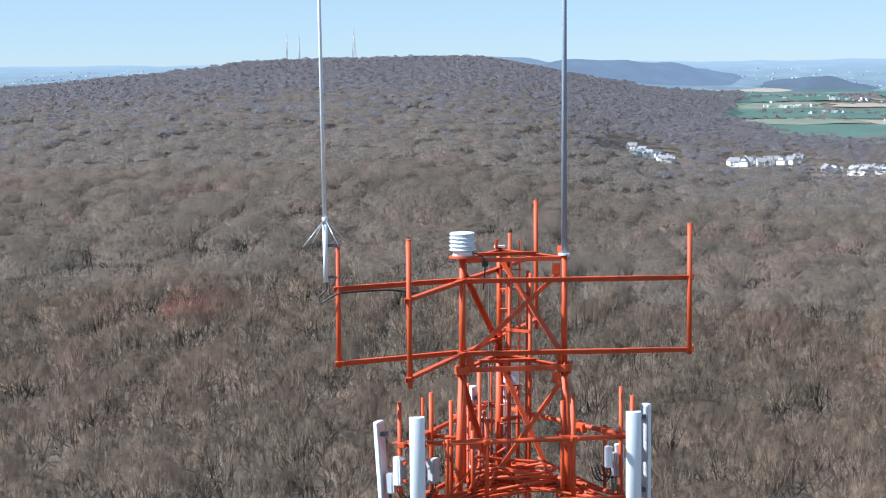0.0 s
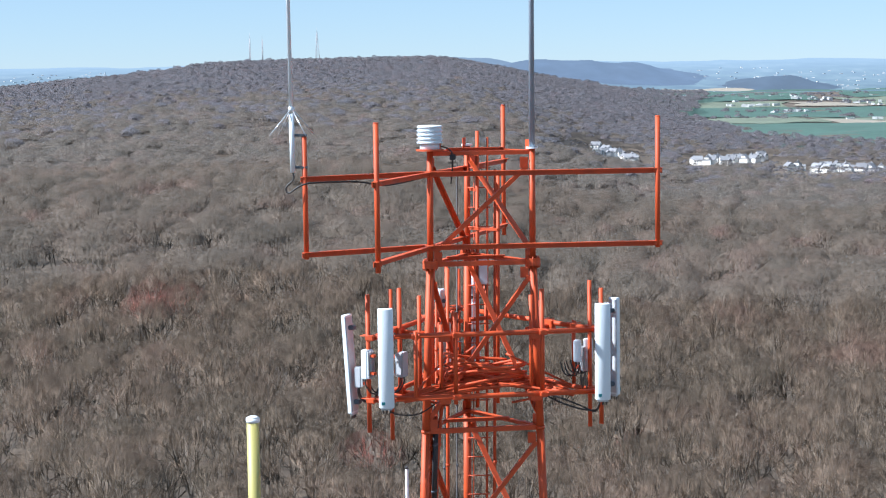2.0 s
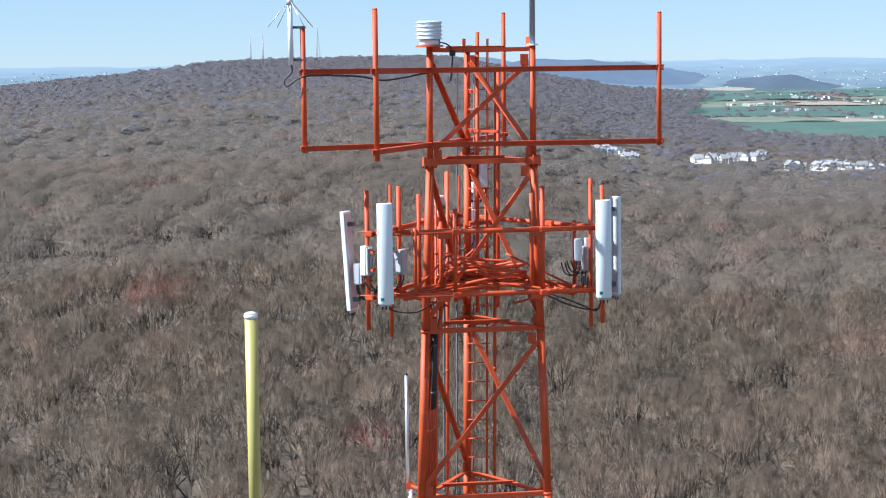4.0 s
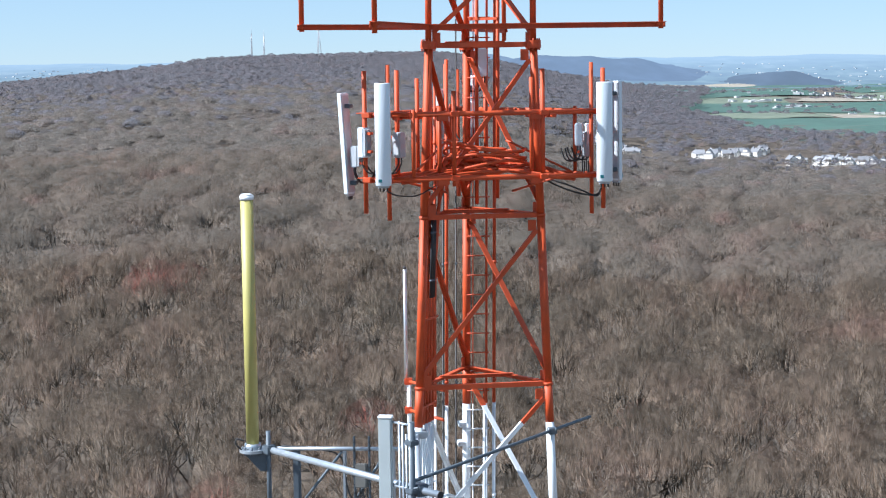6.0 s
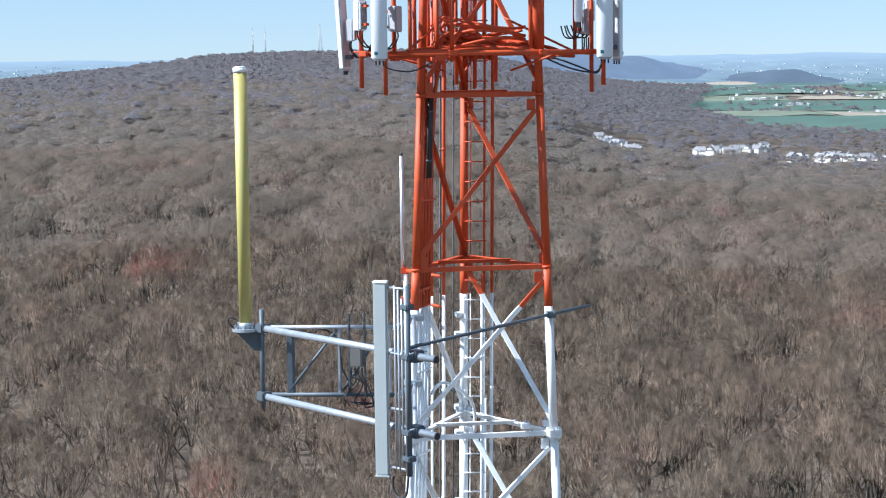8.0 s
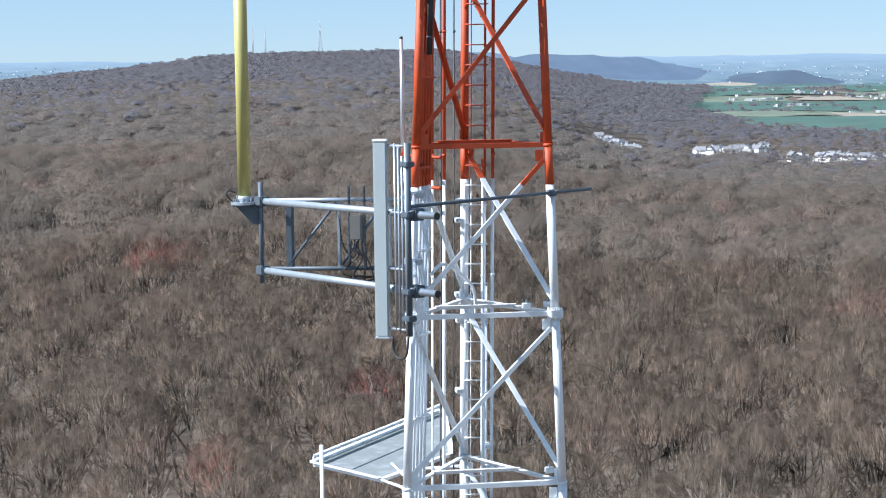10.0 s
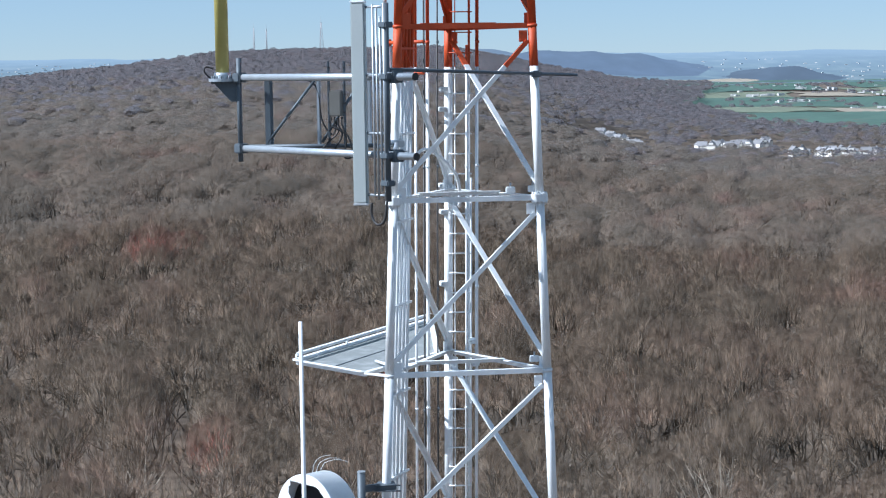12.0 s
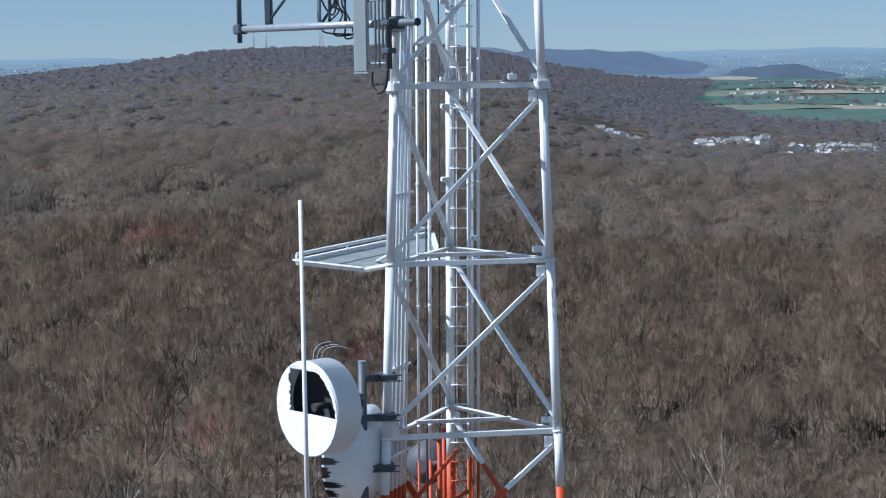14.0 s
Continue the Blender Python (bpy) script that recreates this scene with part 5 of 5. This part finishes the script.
forest("middle_woods", MIDDLE, scatter(330, 680, 7.6, 15.4), [SPRAYS, HAZE_NEAR], "dense leafless hardwood forest on the slope")
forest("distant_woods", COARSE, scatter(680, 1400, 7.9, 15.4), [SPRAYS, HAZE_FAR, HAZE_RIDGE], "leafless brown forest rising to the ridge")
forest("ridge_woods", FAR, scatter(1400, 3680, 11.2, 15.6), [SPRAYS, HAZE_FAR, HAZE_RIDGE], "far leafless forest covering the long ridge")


# ---- valley: houses, fields, town, masts ----
ROOF = material("grey_shingles", (0.20, 0.20, 0.21), 0.9, spread=0.2, scale=0.5, fine=3, per_object=0.25)
SIDING = material("pale_siding", (0.80, 0.78, 0.74), 0.7, spread=0.05, scale=0.5, fine=3, per_object=0.12)
PANE = material("dark_window", (0.05, 0.06, 0.08), 0.15, spread=0.1)
GREEN = material("winter_wheat", (0.05, 0.098, 0.075), 0.9, spread=0.2, scale=0.01, fine=0.08, bump=0.0)
STUBBLE = material("corn_stubble", (0.26, 0.225, 0.175), 0.9, spread=0.15, scale=0.01, fine=0.1, bump=0.0)
PASTURE = material("pale_pasture", (0.125, 0.145, 0.10), 0.9, spread=0.2, scale=0.01, fine=0.1, bump=0.0)


def house(x, y, turn, w, d, h, group):
    z = float(land(x, y))
    a = radians(turn)
    ux, uy = Vector((math.cos(a), math.sin(a), 0)), Vector((-math.sin(a), math.cos(a), 0))
    c = Vector((x, y, z))
    t = thing("house", c, "pale two-storey suburban house with a grey gabled roof", "house", group)
    part("wall", block(B(), c + Z * (h / 2 - 0.4), ux, uy, Z, (w, d, h + 0.8)), SIDING, t)
    bm = B()
    rise = d * 0.48
    for s in (-1, 1):
        e = [bm.verts.new(c + ux * (w / 2 + 0.4) * s + uy * k * (d / 2 + 0.45) + Z * (h - 0.15)) for k in (-1, 1)] + [bm.verts.new(c + ux * (w / 2 + 0.4) * s + Z * (h + rise))]
        bm.faces.new(e if s > 0 else e[::-1])
    bm.verts.ensure_lookup_table()
    v = bm.verts
    for k in range(3):
        bm.faces.new((v[k], v[(k + 1) % 3], v[3 + (k + 1) % 3], v[3 + k]))
    bmesh.ops.recalc_face_normals(bm, faces=bm.faces)
    part("roof", bm, ROOF, t)
    for s in (-1, 1):
        part("gable_wall", block(B(), c + ux * (w / 2 + 0.42) * s + Z * (h + rise * 0.3), ux, uy, Z, (0.05, d * 0.55, rise * 0.5)), SIDING, t)
    for s in (-0.3, 0.0, 0.3):
        for zz in (h * 0.28, h * 0.72):
            part("window", block(B(), c + ux * w * s - uy * (d / 2 + 0.02) + Z * zz, ux, uy, Z, (1.0, 0.08, 1.4)), PANE, t)
    # front wing under its own gable
    g = c - uy * (d / 2 + 1.2) + ux * w * 0.22
    part("wing", block(B(), g + Z * (h * 0.42 - 0.4), ux, uy, Z, (w * 0.42, 2.6, h * 0.84 + 0.8)), SIDING, t)
    bm = B()
    ends = [[bm.verts.new(g + uy * 1.6 * k + ux * q * (w * 0.21 + 0.35) + Z * zz) for q, zz in ((-1, h * 0.82), (1, h * 0.82), (0, h * 0.84 + w * 0.2))] for k in (-1, 1)]
    bm.faces.new(ends[0]), bm.faces.new(ends[1][::-1])
    for k in range(3):
        bm.faces.new((ends[0][k], ends[1][k], ends[1][(k + 1) % 3], ends[0][(k + 1) % 3]))
    bmesh.ops.recalc_face_normals(bm, faces=bm.faces)
    part("wing_roof", bm, ROOF, t)
    part("chimney", block(B(), c + ux * w * 0.25 + Z * (h + rise), ux, uy, Z, (0.9, 0.9, 1.6)), ROOF, t)
    return t


hr = random.Random(11)
for (x, y, turn, w, d, h) in HOUSES:
    house(x, y, turn, w, d, h, "houses at the wood's edge")


def field(x0, x1, y0, y1, skew, mat, label):
    """A field laid over the land."""
    xs, ys = np.linspace(0, 1, 14), np.linspace(0, 1, 10)
    gx, gy = np.meshgrid(xs, ys)
    X = x0 + (x1 - x0) * gx + skew * gy + 12 * np.sin(gy * 5 + x0)
    Y = y0 + (y1 - y0) * gy + 10 * np.sin(gx * 4 + y0)
    v = np.stack([X, Y, land(X, Y) + 1.2], -1).reshape(-1, 3)
    i = (np.arange(9)[:, None] * 14 + np.arange(13)[None]).ravel()
    me = bpy.data.meshes.new("field")
    me.from_pydata(v.tolist(), [], np.stack([i, i + 1, i + 15, i + 14], -1).tolist())
    me.materials.append(mat)
    tagged(new("field", me), label, "field", kind="structure")


for x0, x1, y0, y1, skew, mat, label in (
        (350, 1050, 1810, 2600, 0, GREEN, "green winter wheat field beside the woods"),
        (560, 1000, 2612, 2690, 10, STUBBLE, "pale stubble strip between green fields"),
        (290, 550, 2612, 2820, 20, PASTURE, "pale pasture at the wood's edge"),
        (565, 1000, 2702, 2840, 20, PASTURE, "pale pasture in the valley"),
        (300, 1000, 2860, 3260, 40, GREEN, "green winter wheat field in the valley"),
        (640, 1050, 3275, 3350, 0, STUBBLE, "tan stubble field in the valley"),
        (330, 620, 3275, 3420, 20, PASTURE, "pale pasture with farm buildings"),
        (340, 700, 3440, 3680, 40, GREEN, "green field below the wooded knoll"),
        (760, 1150, 3380, 3520, 0, PASTURE, "pale pasture behind the farms"),
        (800, 1200, 3540, 3680, 0, GREEN, "green strip in the far valley"),
        (450, 660, 3810, 3890, 0, STUBBLE, "bare tan field at the foot of the blue hill"),
        (430, 960, 3705, 3795, 0, GREEN, "green field at the foot of the wooded knoll"),
        (-1300, -760, 3200, 3330, 0, STUBBLE, "pale field in the far left valley"),
        (-1300, -760, 3400, 3660, 0, GREEN, "green field in the far left valley")):
    field(x0, x1, y0, y1, skew, mat, label)

# far hamlet and town: many small pale buildings, joined
LIGHT = material("pale_far_walls", (0.50, 0.50, 0.49), 0.7, spread=0.15, scale=0.03, fine=0.2, bump=0.0)


def hamlet(name, spots, count, size, label):
    bm = B()
    for _ in range(count):
        cx, cy, sx, sy = spots[hr.randrange(len(spots))]
        x, y = cx + hr.gauss(0, sx), cy + hr.gauss(0, sy)
        a = hr.uniform(-0.5, 0.5)
        w, d, h = hr.uniform(0.6, 1.5) * size, hr.uniform(0.6, 1.0) * size, hr.uniform(0.35, 0.6) * size
        z = float(land(x, y))
        block(bm, (x, y, z + h / 2), (math.cos(a), math.sin(a), 0), (-math.sin(a), math.cos(a), 0), Z, (w, d, h))
    ob = part(name, bm, LIGHT, None)
    tagged(ob, label, "buildings", kind="stuff")


hamlet("farmsteads", [(690, 3480, 40, 20), (750, 3400, 50, 20), (565, 3300, 25, 15), (600, 3150, 20, 10), (920, 3350, 50, 30), (690, 2760, 30, 12), (790, 2700, 30, 15)], 75, 9, "scattered white farmsteads among green fields")
hamlet("valley_town", [(900, 4000, 160, 200), (760, 4400, 300, 150), (1100, 3800, 150, 200)], 160, 4.6, "far town of small pale buildings in haze")
hamlet("left_town", [(-1000, 4100, 120, 120), (-1150, 3800, 120, 100), (-800, 4500, 200, 120)], 130, 5, "far town of small pale buildings beyond the ridge")

# hedgerows and farm trees
hx, hy = [], []
for x0, y0, x1, y1, n in ((560, 2606, 1000, 2700, 40), (380, 2850, 620, 2852, 22), (640, 3266, 1000, 3270, 30), (430, 3430, 720, 3436, 30), (690, 3480, 760, 3390, 26), (555, 3310, 585, 3290, 10), (900, 3370, 960, 3330, 14), (760, 3530, 1100, 3532, 30), (330, 2606, 540, 2608, 20), (690, 2770, 800, 2710, 14)):
    for k in range(n):
        f = hr.random()
        hx.append(x0 + (x1 - x0) * f + hr.gauss(0, 5)), hy.append(y0 + (y1 - y0) * f + hr.gauss(0, 5))
forest("hedgerow_trees", FAR, (np.array(hx), np.array(hy)), [SPRAYS, HAZE_RIDGE], "bare hedgerow trees between the fields")

# three lattice masts on the ridge
MAST = material("dull_mast_steel", (0.34, 0.32, 0.33), 0.6, 0.3)
for x, y, h, w, red in ((-338, 3020, 52, 1.6, True), (-318, 3030, 50, 1.8, False), (-222, 2990, 60, 5.5, True)):
    z = float(land(x, y))
    t = thing("radio_mast", (x, y, z), "far slender lattice radio mast on the wooded ridge", "radio mast", "masts on the ridge")
    n = 9
    for k in range(3):
        a = k * math.tau / 3 + 0.4
        o = Vector((math.cos(a), math.sin(a), 0))
        part("leg", rod(B(), Vector((x, y, z - 1)) + o * w, Vector((x, y, z + h)) + o * 0.5, 0.36, 0.28, n=5), MAST, t)
    for i in range(n):
        for k in range(3):
            a, b = k * math.tau / 3 + 0.4, (k + 1) * math.tau / 3 + 0.4
            f0, f1 = i / n, (i + 1) / n
            r0, r1 = w * (1 - f0) + 0.5 * f0, w * (1 - f1) + 0.5 * f1
            part("brace", rod(B(), (x + math.cos(a) * r0, y + math.sin(a) * r0, z + h * f0), (x + math.cos(b) * r1, y + math.sin(b) * r1, z + h * f1), 0.16, n=4), MAST, t)
    part("spire", rod(B(), (x, y, z + h - 1), (x, y, z + h + 9), 0.28, 0.12, n=5), MAST, t)
